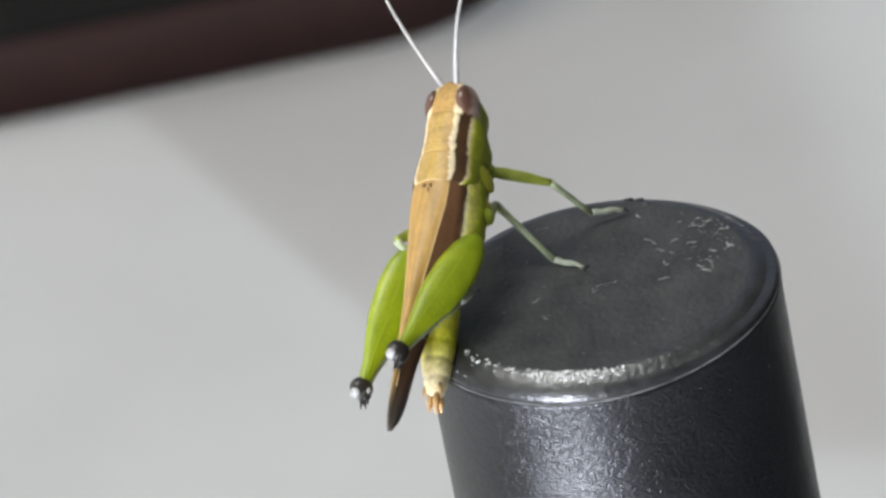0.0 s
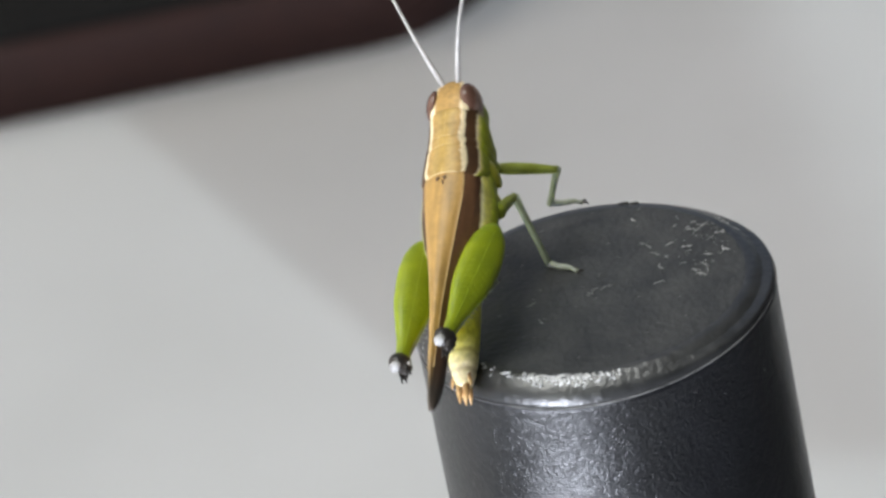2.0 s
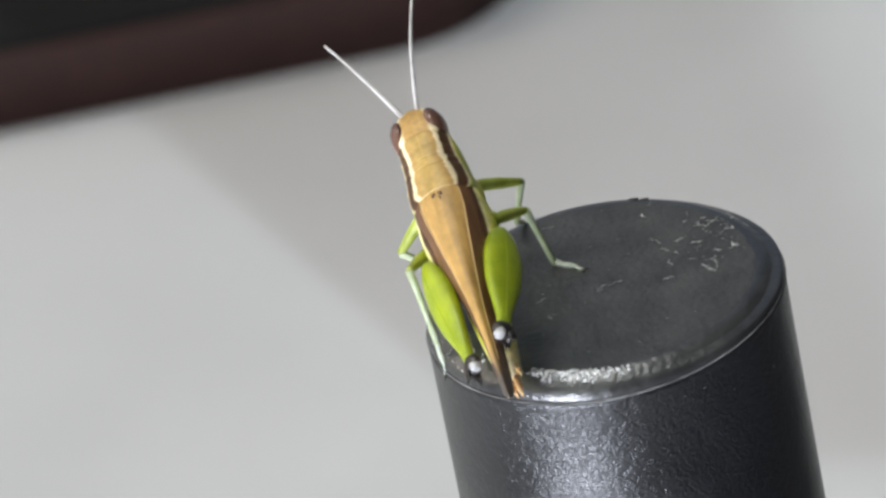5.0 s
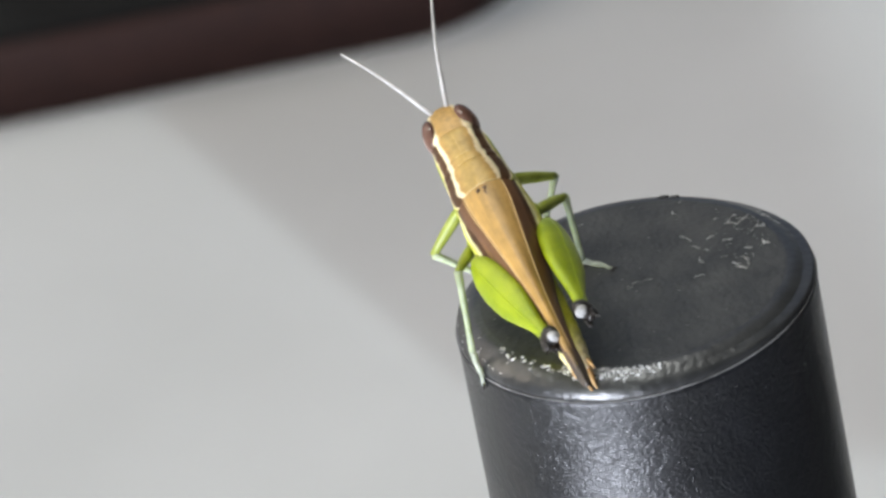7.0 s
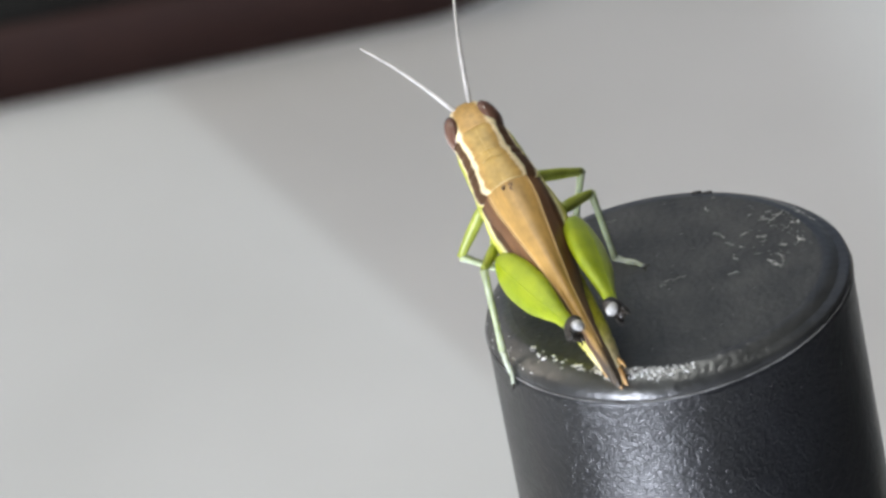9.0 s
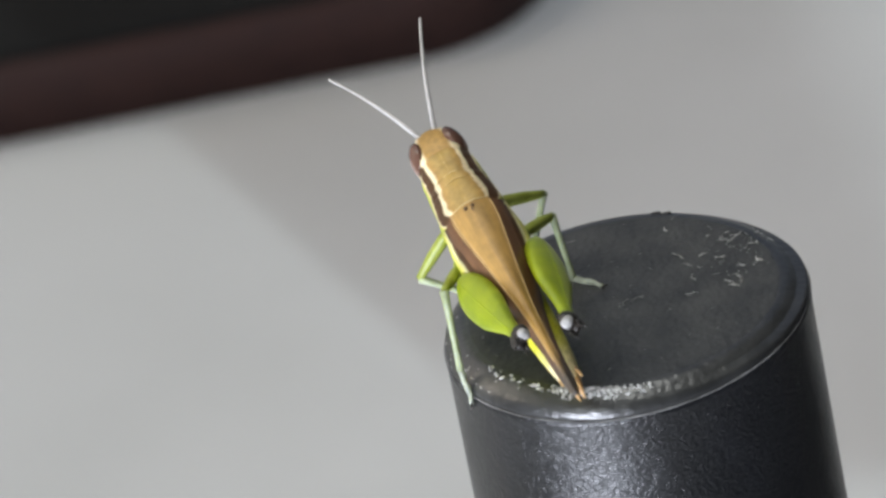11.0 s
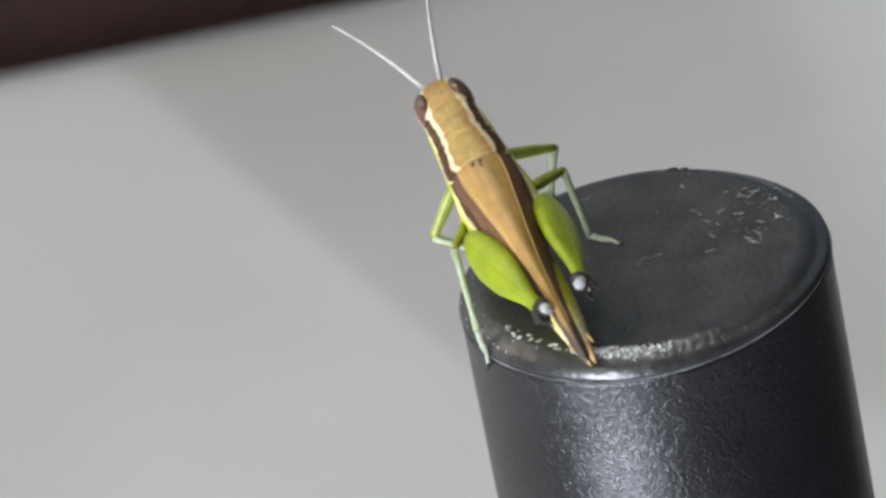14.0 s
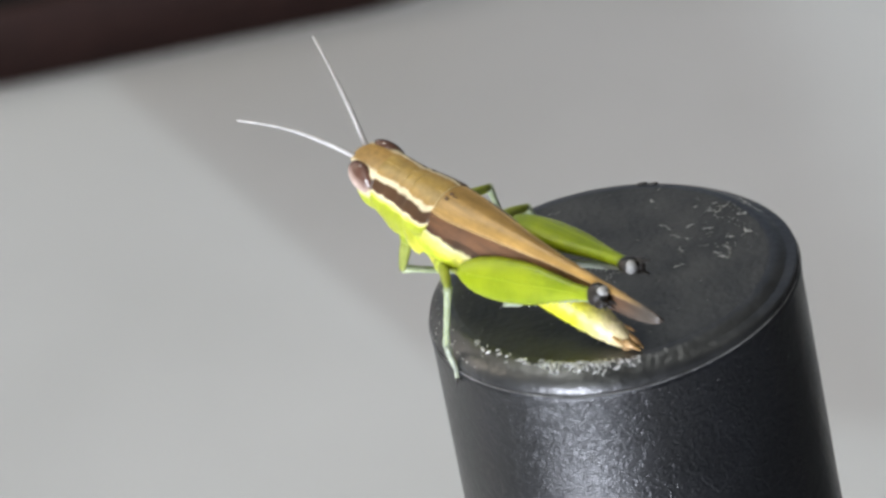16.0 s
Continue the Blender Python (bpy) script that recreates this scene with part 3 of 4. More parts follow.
def build_trunk():
    head = [(5.2, -0.35, 1.22, -0.65, 1.7, -2.0, 1.6, -3.3, 1.0, -4.6, -5.0),
            (6.2, -0.22, 1.44, -0.50, 2.1, -1.55, 2.0, -3.4, 1.2, -5.0, -5.6),
            (7.2, -0.22, 1.48, -0.50, 2.1, -1.45, 2.0, -3.3, 1.2, -5.1, -5.7),
            (8.0, -0.28, 1.38, -0.54, 1.9, -1.45, 1.75, -3.0, 1.0, -4.4, -5.0),
            (8.7, -0.44, 1.14, -0.68, 1.4, -1.7, 1.1, -2.6, 0.75, -3.5, -3.9),
            (9.2, -0.70, 0.74, -0.88, 0.88, -1.6, 0.7, -2.1, 0.45, -2.5, -2.7),
            (9.4, -1.05, 0.15, -1.12, 0.2, -1.4, 0.2, -1.6, 0.12, -1.85, -1.9)]
    part("head", body_loft(head, 26), m_head, HOPPER, "tan and green head with cream stripes")
    for s in (1, -1):
        eye = part("eye", ball((0, 0, 0), (1.5, 0.72, 1.22)), m_eye, HOPPER, "glossy reddish-brown eye")
        eye.matrix_basis = Matrix.Translation(Vector((7.35, 1.66 * s, -1.34)) * MM) @ pose(0, 0, 0, 16 * s, -18, -10 * s)
        part("cheek_spot", ball((7.45, 1.5 * s, -2.75), (0.85, 0.5, 0.75), rows=7, n=12), m_cheek, HOPPER, "pale spot under the eye")
        mouth = tube([(7.6, 0.35 * s, -4.6), (7.3, 0.45 * s, -5.6), (6.7, 0.5 * s, -6.1)], [0.35, 0.3, 0.12], 8)
        part("palp", mouth, m_shank, HOPPER)
    pron = [(-0.75, -0.35, 1.0, -0.72, 1.4, -1.2, 1.4, -1.5, 0.9, -1.7, -1.8),
            (-0.3, -0.18, 1.56, -0.70, 2.35, -1.5, 2.4, -2.1, 1.7, -2.8, -3.0),
            (0.5, -0.12, 1.70, -0.70, 2.5, -1.75, 2.6, -2.9, 2.0, -3.9, -4.3),
            (2.2, -0.12, 1.52, -0.62, 2.36, -1.7, 2.5, -3.2, 2.3, -4.9, -5.3),
            (4.0, -0.13, 1.36, -0.55, 2.12, -1.65, 2.42, -3.2, 2.2, -5.0, -5.4),
            (5.6, -0.13, 1.42, -0.52, 2.08, -1.65, 2.28, -3.0, 1.7, -4.4, -4.8),
            (6.1, -0.18, 1.38, -0.55, 2.0, -1.65, 2.15, -2.9, 1.5, -4.2, -4.6)]
    margin = [(-0.28 - 0.06 * (k / 8) ** 2, 1.42 * k / 8, -0.16 - 0.36 * abs(k / 8) ** 2.2) for k in range(-8, 9)]
    part("pronotum_margin", tube(margin, [0.05] * 17, 6, 1.3), m_margin, HOPPER, "pale hind margin of the saddle plate")
    part("pronotum", body_loft(pron, 60, ((4.7, 0.03), (3.4, 0.045), (2.5, 0.055))), m_prono, HOPPER, "tan saddle plate edged in cream and dark brown")
    part("pronotum_keel", tube([(5.9 - 6.1 * k / 15, 0, -0.15) for k in range(16)], [0.032] * 16, 6), m_keel, HOPPER, "fine pale keel along the saddle plate")
    for px, half in ((2.55, 0.85), (3.45, 0.6)):
        part("pronotum_groove", tube([(px - 0.12 * abs(k) / 4, half * k / 4, -0.14 - 0.16 * abs(half * k / 4 / 1.5) ** 2.2) for k in range(-4, 5)], [0.04] * 9, 6), m_keel, HOPPER, "pale cross line on the saddle plate")
    thor = [(-7.5, -1.6, 0.8, -1.9, 1.6, -3.0, 1.8, -3.8, 1.3, -4.8, -5.2),
            (-5.5, -1.0, 1.3, -1.5, 2.5, -2.9, 2.75, -4.0, 2.1, -5.4, -5.9),
            (-2.5, -0.7, 1.5, -1.2, 2.7, -2.5, 2.95, -4.0, 2.2, -5.8, -6.3),
            (0.8, -0.6, 1.5, -1.2, 2.4, -2.2, 2.6, -3.9, 2.1, -5.6, -6.1),
            (3.6, -0.6, 1.2, -1.0, 1.8, -2.2, 2.1, -3.8, 1.6, -5.2, -5.6),
            (5.0, -0.9, 0.8, -1.2, 1.2, -2.2, 1.4, -3.5, 0.9, -4.6, -4.9)]
    part("thorax", body_loft(thor, 30), m_thorax, HOPPER, "yellow-green thorax with a cream line")
    for s in (1, -1):
        for px, pz, tilt, size in ((1.6, -3.9, 20, (0.95, 0.42, 1.75)), (-0.7, -4.1, 16, (1.0, 0.45, 1.9)), (-3.1, -3.9, 14, (1.05, 0.45, 1.7))):
            plate = part("side_plate", ball((0, 0, 0), size, rows=12, n=18), m_plate, HOPPER, "glossy yellow-green side plate of the thorax")
            plate.matrix_basis = Matrix.Translation(Vector((px, 2.45 * s, pz)) * MM) @ pose(0, 0, 0, 8 * s, tilt, 0)
        for px, py, pz, r in ((2.9, 1.9, -5.3, 0.75), (-1.6, 2.75, -5.1, 0.75)):
            part("coxa", ball((px, py * s, pz), (r, r * 0.9, r * 1.1), rows=8, n=12), m_leg_base, HOPPER, "green leg base")
    wing = [(0.6, -0.22, 1.58, -0.70, 2.4, -1.7), (-1.5, -0.17, 1.66, -0.76, 2.5, -2.3), (-5, -0.18, 1.32, -0.80, 2.3, -2.95), (-9, -0.22, 0.86, -0.8, 1.7, -3.05),
            (-13, -0.3, 0.48, -0.74, 1.0, -2.75), (-17, -0.32, 0.30, -0.68, 0.60, -2.3), (-20.3, -0.38, 0.2, -0.62, 0.48, -2.0), (-22.1, -0.6, 0.14, -0.72, 0.34, -1.6), (-22.9, -0.95, 0.04, -1.0, 0.1, -1.25)]
    for s in (1, -1):
        loops, vs = [], []
        n = 54
        us = [0.0, 0.004, 0.04, 0.12, 0.24, 0.36, 0.48, 0.60, 0.72, 0.84, 0.98, 1.0, 1.0, 0.1, 0.0]
        for k in range(n):
            x = 0.6 + (-22.9 - 0.6) * k / (n - 1)
            zt, yc, zc, yb, zb = glide([(-r[0], *r[1:]) for r in wing], -x)
            half = []
            for u in us[:12]:
                if u <= 0.48:
                    w = u / 0.48
                    half.append((yc * w, zt + (zc - zt) * w**2))
                else:
                    w = (u - 0.48) / 0.52
                    half.append((yc + (yb - yc) * w + 0.12 * math.sin(math.pi * w), zc + (zb - zc) * w))
            half += [(yb - 0.1, zb + 0.06), (yc * 0.9, zc - 0.12), (0.0, zt - 0.12)]
            loops.append([Vector((x, (y * 1.08 + 0.002) * s, z)) * MM for y, z in half])
            vs.append(k / (n - 1))
        part("forewing", rings(loops, us, vs), m_wing, HOPPER, "folded forewing, tan above, brown at the side, dusky tip")
        # raised veins
        for f0, f1, r in ((0.48, 0.48, 0.06),):
            pts = []
            for k in range(20):
                w = k / 19
                x = -0.6 - 18.5 * w
                zt, yc, zc, yb, zb = glide([(-q[0], *q[1:]) for q in wing], -x)
                u = f0 + (f1 - f0) * w
                if u <= 0.48:
                    v = u / 0.48
                    p = (x, yc * v * s * 1.08, zt + (zc - zt) * v**2)
                else:
                    v = (u - 0.48) / 0.52
                    p = (x, (yc + (yb - yc) * v + 0.12 * math.sin(math.pi * v)) * s * 1.08, zc + (zb - zc) * v)
                pts.append(p)
            part("wing_vein", tube(pts, [r] * 20, 6), m_veins, HOPPER, "raised pale tan wing vein")
    bm = bmesh.new()
    for s in (1, -1):
        tube([(-0.72, 0.12 * s + 0.05, -0.16), (-0.78, 0.34 * s + 0.05, -0.18), (-1.0, 0.36 * s + 0.05, -0.2)], [0.1, 0.17, 0.1], 6, bm=bm)
    tube([(-1.05, -0.1, -0.17), (-1.5, -0.2, -0.19)], [0.1, 0.05], 6, bm=bm)
    part("back_mark", bm, m_mark, HOPPER, "small dark mark behind the saddle")


m_keel = surface("pale_keel", (0.50, 0.34, 0.11), (0.64, 0.46, 0.19), 900.0)
m_plate = surface("side_plate_yellow_green", (0.26, 0.31, 0.012), (0.62, 0.58, 0.06), 420.0, (0.25, 0.4), (2500.0, 0.25, 0.0001), sss=0.2)
m_leg_base = surface("leg_base_green", (0.24, 0.31, 0.015), (0.42, 0.46, 0.06), 700.0, (0.3, 0.42), (3000.0, 0.2, 0.0001), sss=0.2)
m_margin = surface("pale_margin", (0.56, 0.40, 0.17), (0.72, 0.55, 0.28), 1200.0)
m_cheek = surface("pale_cheek", (0.60, 0.49, 0.40), (0.80, 0.70, 0.58), 1200.0)
m_veins = surface("tan_vein", (0.42, 0.26, 0.10), (0.62, 0.43, 0.19), 900.0)
m_mark = surface("dark_mark", (0.09, 0.05, 0.02), (0.2, 0.11, 0.05), 2500.0)
build_trunk()


def build_abdomen():
    """Points along its own -x, jointed at the thorax."""
    loops, vs = [], []
    n = 66
    for k in range(n):
        v = k / (n - 1)
        x = 1.5 - 14.4 * v
        seg = (v * 9) % 1.0
        r = glide([(0, 1.7), (0.2, 1.95), (0.5, 1.75), (0.75, 1.45), (0.9, 1.12), (1.0, 0.65)], v)[0] * (1 - 0.11 * math.exp(-((seg - 0.03) / 0.07) ** 2))
        loops.append([Vector((x, r * 0.92 * math.sin(a), r * math.cos(a) * 1.05 - 0.25 * v)) * MM for a in (math.tau * i / 24 for i in range(24))])
        vs.append(v)
    us = [min(i, 24 - i) / 12 for i in range(24)]
    ab = part("abdomen", rings(loops, us, vs), m_abdomen, HOPPER, "yellow-green banded abdomen with pale tip")
    for s in (1, -1):
        part("valve", tube([(-12.4, 0.25 * s, 0.05), (-13.4, 0.3 * s, 0.1), (-14.3, 0.22 * s, 0.15 + 0.1 * s)], [0.36, 0.28, 0.06], 8), m_valve, ab, "orange-brown egg-laying valve")
        part("valve", tube([(-12.4, 0.22 * s, -0.5), (-13.3, 0.26 * s, -0.75), (-14.1, 0.2 * s, -0.9)], [0.34, 0.24, 0.06], 8), m_valve, ab, "orange-brown egg-laying valve")
        part("cercus", tube([(-11.8, 0.62 * s, 0.25), (-12.5, 0.82 * s, 0.3), (-13.0, 0.85 * s, 0.32)], [0.2, 0.14, 0.04], 7), m_valve, ab)
    PARTS["abdomen"] = ab


build_abdomen()

HIND = 13.9         # hind femur, hip to knee
FORE_LEG, MID_LEG = (5.6, 5.7), (4.1, 6.8)


def build_hind_leg(side):
    key = "left" if side > 0 else "right"
    loops = []
    n = 40
    table = [(0.0, 0.5, 0.55, 0.5), (0.05, 0.95, 1.05, 0.7), (0.15, 1.4, 1.58, 0.82), (0.32, 1.64, 1.86, 0.86), (0.5, 1.56, 1.76, 0.78), (0.7, 1.1, 1.2, 0.62), (0.86, 0.66, 0.7, 0.5), (1.0, 0.5, 0.53, 0.46)]
    for k in range(n):
        v = k / (n - 1)
        up, down, w = glide(table, v)
        loop = []
        for i in range(20):
            a = math.tau * i / 20
            c, s = math.cos(a), math.sin(a)
            y = w * math.copysign(abs(c) ** 0.75, c)
            z = (up if s > 0 else down) * math.copysign(abs(s) ** 1.1, s)
            loop.append(Vector(((HIND - 0.9) * v, y, z)) * MM)
        loops.append(loop)
    fem = part("hind_femur", rings(loops), m_femur, HOPPER, "swollen bright green hind thigh with black knee")
    # fish-bone ridges on both faces of the thigh
    bm = bmesh.new()
    for s in (1, -1):
        for k in range(12):
            x = 1.6 + 0.62 * k
            v = x / (HIND - 0.9)
            up, down, w = glide(table, v)
            tube([(x, w * 0.98 * s, 0.1), (x + 0.45, w * 0.86 * s, up * 0.55)], [0.022, 0.014], 5, bm=bm)
            tube([(x, w * 0.98 * s, -0.1), (x + 0.45, w * 0.86 * s, -down * 0.55)], [0.022, 0.014], 5, bm=bm)
        tube([((HIND - 0.9) * k / 12, glide(table, k / 12)[2] * 0.98 * s, 0.0) for k in range(1, 12)], [0.05] * 11, 5, bm=bm)
    tagged(part("ridging", bm, m_ridge, fem, "fine fish-bone ridging"), kind="stuff")
    knee = ball((HIND - 0.55, 0, 0.05), (0.95, 0.68, 0.98))
    ball((HIND - 0.05, 0.0, -0.5), (0.6, 0.55, 0.42), bm=knee, rows=7, n=12)
    for q in (1, -1):
        ball((HIND + 0.1, 0.5 * q, -0.5), (0.5, 0.16, 0.42), bm=knee, rows=7, n=10)
    for q in (1, -1):
        for z, e in ((-0.35, 0.75), (-0.7, 0.55)):
            tube([(HIND + 0.15, 0.35 * q, z), (HIND + 0.3 + e * 0.5, 0.5 * q, z - 0.05), (HIND + 0.3 + e, 0.58 * q, z - 0.2)], [0.16, 0.1, 0.03], 6, bm=knee)
    part("knee", knee, m_dark, fem, "glossy black knee")
    part("knee_spot", ball((HIND - 0.05, 0.0, 0.38), (0.5, 0.58, 0.5)), m_white, fem, "chalk-white knee spot")
    part("knee_spot", ball((HIND - 0.25, 0.42 * side, -0.55), (0.42, 0.3, 0.22), rows=7, n=10), m_white, fem, "small white knee spot")
    tib = tube([(0, 0, 0), (0.8, 0, -0.12), (2, 0, -0.05), (6, 0, 0), (8.8, 0, 0)], [0.5, 0.4, 0.34, 0.32, 0.36], 10)
    t = part("hind_tibia", tib, m_hindshank, HOPPER, "grey-green spiny hind shank folded under the thigh")
    bm = bmesh.new()
    for s in (1, -1):
        for k in range(8):
            x = 3.2 + 0.68 * k
            tube([(x, 0.2 * s, -0.22), (x + 0.3, 0.34 * s, -0.5)], [0.06, 0.015], 5, bm=bm)
    part("spines", bm, m_hindshank, t, "fine grey-green spines")
    foot = tube([(8.7, 0, 0), (9.4, 0.05 * side, -0.15), (10.2, 0.1 * side, -0.12), (11.0, 0.15 * side, -0.2)], [0.34, 0.36, 0.3, 0.22], 8)
    part("tarsus", foot, m_tarsus, t, "whitish foot")
    bm = bmesh.new()
    for s in (1, -1):
        tube([(10.9, 0.1 * s, -0.2), (11.3, 0.3 * s, -0.25), (11.5, 0.38 * s, -0.45)], [0.1, 0.07, 0.02], 5, bm=bm)
    part("claws", bm, m_dark, t, "tiny dark claws")
    PARTS["hind_femur", side], PARTS["hind_tibia", side] = fem, t


m_ridge = surface("green_ridge", (0.28, 0.37, 0.008), (0.36, 0.44, 0.012), 900.0)


def build_leg(kind, side):
    lf, lt = FORE_LEG if kind == "fore" else MID_LEG
    fem = tube([(0, 0, 0), (0.25 * lf, 0, 0.05), (0.6 * lf, 0, 0.05), (0.9 * lf, 0, 0), (lf, 0, 0)], [0.42, 0.54, 0.50, 0.37, 0.33], 12, 0.8)
    PARTS[kind + "_femur", side] = part(kind + "_femur", fem, m_leg, HOPPER, "slim green upper leg")
    tib = tube([(0, 0, 0), (0.2 * lt, 0, 0), (0.7 * lt, 0, 0), (lt, 0, 0)], [0.38, 0.30, 0.26, 0.30], 10)
    PARTS[kind + "_tibia", side] = part(kind + "_tibia", tib, m_shank, HOPPER, "thin pale green shank")
    tar = tube([(-0.1, 0, 0), (0.4, 0, 0.06), (0.9, 0, -0.02), (1.6, 0, 0.08), (2.1, 0, 0.12), (2.5, 0, 0.0), (2.85, 0, -0.05)], [0.28, 0.30, 0.25, 0.27, 0.20, 0.17, 0.2], 10)
    foot = PARTS[kind + "_tarsus", side] = part(kind + "_tarsus", tar, m_tarsus, HOPPER, "whitish jointed foot")
    bm = bmesh.new()
    for s in (1, -1):
        tube([(2.75, 0.08 * s, 0), (3.1, 0.3 * s, 0.05), (3.3, 0.4 * s, -0.15)], [0.11, 0.08, 0.02], 6, bm=bm)
    part("claws", bm, m_dark, foot, "tiny dark claws")


m_leg = surface("fresh_green_leg", (0.215, 0.255, 0.025), (0.33, 0.37, 0.07), 700.0, (0.3, 0.42), (3000.0, 0.2, 0.0001), sss=0.3)


def build_antenna(side):
    pts, radii = [], []
    for k in range(64):
        v = k / 63
        pts.append((10.8 * v, 0.0, 0.85 * math.sin(v * math.pi) - 0.2 * v))
        radii.append((0.245 - 0.135 * v) * (1.0 if k % 3 else 0.86))
    PARTS["antenna", side] = part("antenna", tube(pts, radii, 8), m_antenna, HOPPER, "long whitish segmented antenna")


for sd in (1, -1):
    build_hind_leg(sd)
    build_leg("fore", sd)
    build_leg("mid", sd)
    build_antenna(sd)

# ---------------------------------------------------------------- motion tables
# seconds, heading, pitch, roll in degrees, place of the back's mark in millimetres from the post's top
BODY_ROWS = [
    (0, 67.4, 30.0, -16.2, -11.85, 3.88, 11.14),
    (0.5, 71.8, 27.1, -18.0, -11.32, 3.77, 11.56),
    (1, 71.2, 25.0, -14.9, -9.80, 3.81, 12.00),
    (1.5, 75.0, 25.1, -14.0, -10.17, 2.77, 12.45),
    (2, 75.9, 24.5, -14.7, -10.25, 2.75, 12.44),
    (2.5, 76.7, 25.0, -14.9, -10.38, 2.61, 12.49),
    (3, 85.1, 19.0, -15.6, -11.62, 2.39, 12.65),
    (3.5, 85.9, 24.3, -15.6, -11.42, 1.68, 12.57),
    (3.7, 85.2, 23.3, -13.9, -11.39, 1.81, 12.69),
    (5.8, 104.1, 18.4, -19.1, -12.26, -1.01, 12.20),
    (6, 104.9, 18.6, -19.1, -12.23, -0.98, 12.22),
    (6.5, 105.7, 19.6, -17.8, -11.88, -0.88, 12.22),
    (7, 103.8, 20.1, -17.4, -10.88, 0.00, 12.27),
    (7.5, 104.5, 20.1, -16.7, -10.98, -0.11, 12.22),
    (8, 104.6, 20.4, -16.4, -11.04, 0.07, 12.22),
    (8.5, 104.9, 20.6, -15.8, -11.30, 0.13, 12.21),
    (11, 104.1, 16.2, -15.0, -10.96, -0.20, 12.20),
    (11.5, 103.7, 16.8, -16.5, -10.93, -0.29, 12.18),
    (12, 103.7, 17.4, -15.7, -11.11, 0.01, 12.19),
    (12.5, 103.7, 17.5, -15.6, -11.28, 0.06, 12.19),
    (13, 103.5, 17.7, -16.4, -11.31, 0.22, 12.18),
    (13.5, 103.6, 18.1, -14.5, -11.57, 0.32, 12.20),
    (14, 103.9, 18.5, -15.3, -11.61, 0.42, 12.18),
    (14.5, 103.5, 17.7, -15.5, -11.47, 0.39, 12.20),
    (15, 107.0, 16.7, -13.7, -11.36, -0.04, 12.04),
    (15.5, 118.7, 13.0, -8.0, -11.65, -0.83, 11.90),
    (16, 130.5, 11.9, -9.9, -11.91, -2.32, 11.84),
]

# directions in the body's own space, by seconds
HIND_AIM = {
    1: [
        (0, -0.99, 0.12, 0.07), (0.5, -0.99, 0.06, 0.12), (1, -0.99, -0.02, 0.14), (1.5, -0.95, -0.04, 0.32), (2, -0.98, -0.01, 0.18),
        (2.5, -0.95, -0.04, 0.30), (3, -0.98, -0.03, 0.19), (3.5, -0.92, -0.04, 0.38), (3.7, -0.97, -0.06, 0.22), (5.8, -0.99, -0.10, 0.12),
        (6.5, -0.95, -0.14, 0.27), (7, -0.96, -0.18, 0.23), (8.5, -0.94, -0.18, 0.29), (11, -0.92, -0.12, 0.36), (11.5, -0.95, -0.15, 0.28),
        (13, -0.95, -0.15, 0.27), (14.5, -0.95, -0.16, 0.26), (15, -0.94, -0.19, 0.27), (15.5, -0.96, -0.15, 0.23), (16, -0.96, -0.17, 0.22),
    ],
    -1: [
        (0, -0.93, 0.18, 0.33), (0.5, -0.92, 0.18, 0.35), (1, -0.94, 0.15, 0.32), (1.5, -0.88, 0.12, 0.47), (2, -0.95, 0.13, 0.28),
        (2.5, -0.97, 0.17, 0.17), (3, -0.96, 0.20, 0.22), (3.5, -0.84, 0.15, 0.53), (3.7, -0.91, 0.17, 0.38), (5.8, -0.96, 0.10, 0.24),
        (6.5, -0.96, 0.06, 0.28), (7, -0.95, 0.05, 0.30), (8.5, -0.95, 0.05, 0.31), (11, -0.95, 0.07, 0.30), (11.5, -0.95, 0.06, 0.32),
        (13, -0.95, 0.05, 0.32), (14.5, -0.95, 0.05, 0.31), (15, -0.95, 0.04, 0.32), (15.5, -0.96, 0.07, 0.28), (16, -0.97, 0.04, 0.24),
    ],
}
ABDOMEN_AIM = [
        (0, -0.99, -0.04, -0.14), (0.5, -0.99, 0.01, -0.16), (1, -0.98, 0.01, -0.20), (1.5, -0.98, -0.00, -0.20), (2, -0.98, -0.00, -0.20),
        (2.5, -0.99, -0.03, -0.16), (3, -0.97, -0.00, -0.22), (3.5, -1.00, -0.01, -0.09), (3.7, -0.99, -0.02, -0.14), (5.8, -0.99, 0.02, -0.14),
        (6.5, -0.98, -0.01, -0.19), (7, -0.97, -0.01, -0.23), (8.5, -0.97, -0.03, -0.24), (11, -0.99, -0.03, -0.16), (11.5, -0.99, -0.03, -0.15),
        (13, -0.98, -0.02, -0.19), (14.5, -0.98, -0.03, -0.20), (15, -0.98, -0.03, -0.17), (15.5, -0.97, -0.06, -0.25), (16, -0.93, -0.11, -0.35),
    ]
ANTENNA_AIM = {
    1: [(0, 0.78, 0.55, 0.30), (1.5, 0.84, 0.44, 0.29), (3.7, 0.91, 0.32, 0.25), (5.8, 0.91, 0.40, 0.12), (14.5, 0.92, 0.38, 0.11), (15, 0.93, 0.38, 0.01), (15.3, 0.94, 0.35, -0.07), (15.5, 0.95, 0.30, -0.10), (15.7, 0.96, 0.28, 0.0), (16, 0.96, 0.26, 0.07)],
    -1: [(0, 0.84, -0.24, 0.43), (3.7, 0.83, -0.30, 0.42), (5.8, 0.91, -0.32, 0.22), (14.5, 0.91, -0.32, 0.22), (15, 0.92, -0.26, 0.25), (15.3, 0.92, -0.26, 0.28), (15.5, 0.91, -0.22, 0.35), (15.7, 0.88, -0.30, 0.36), (16, 0.84, -0.40, 0.37)],
}
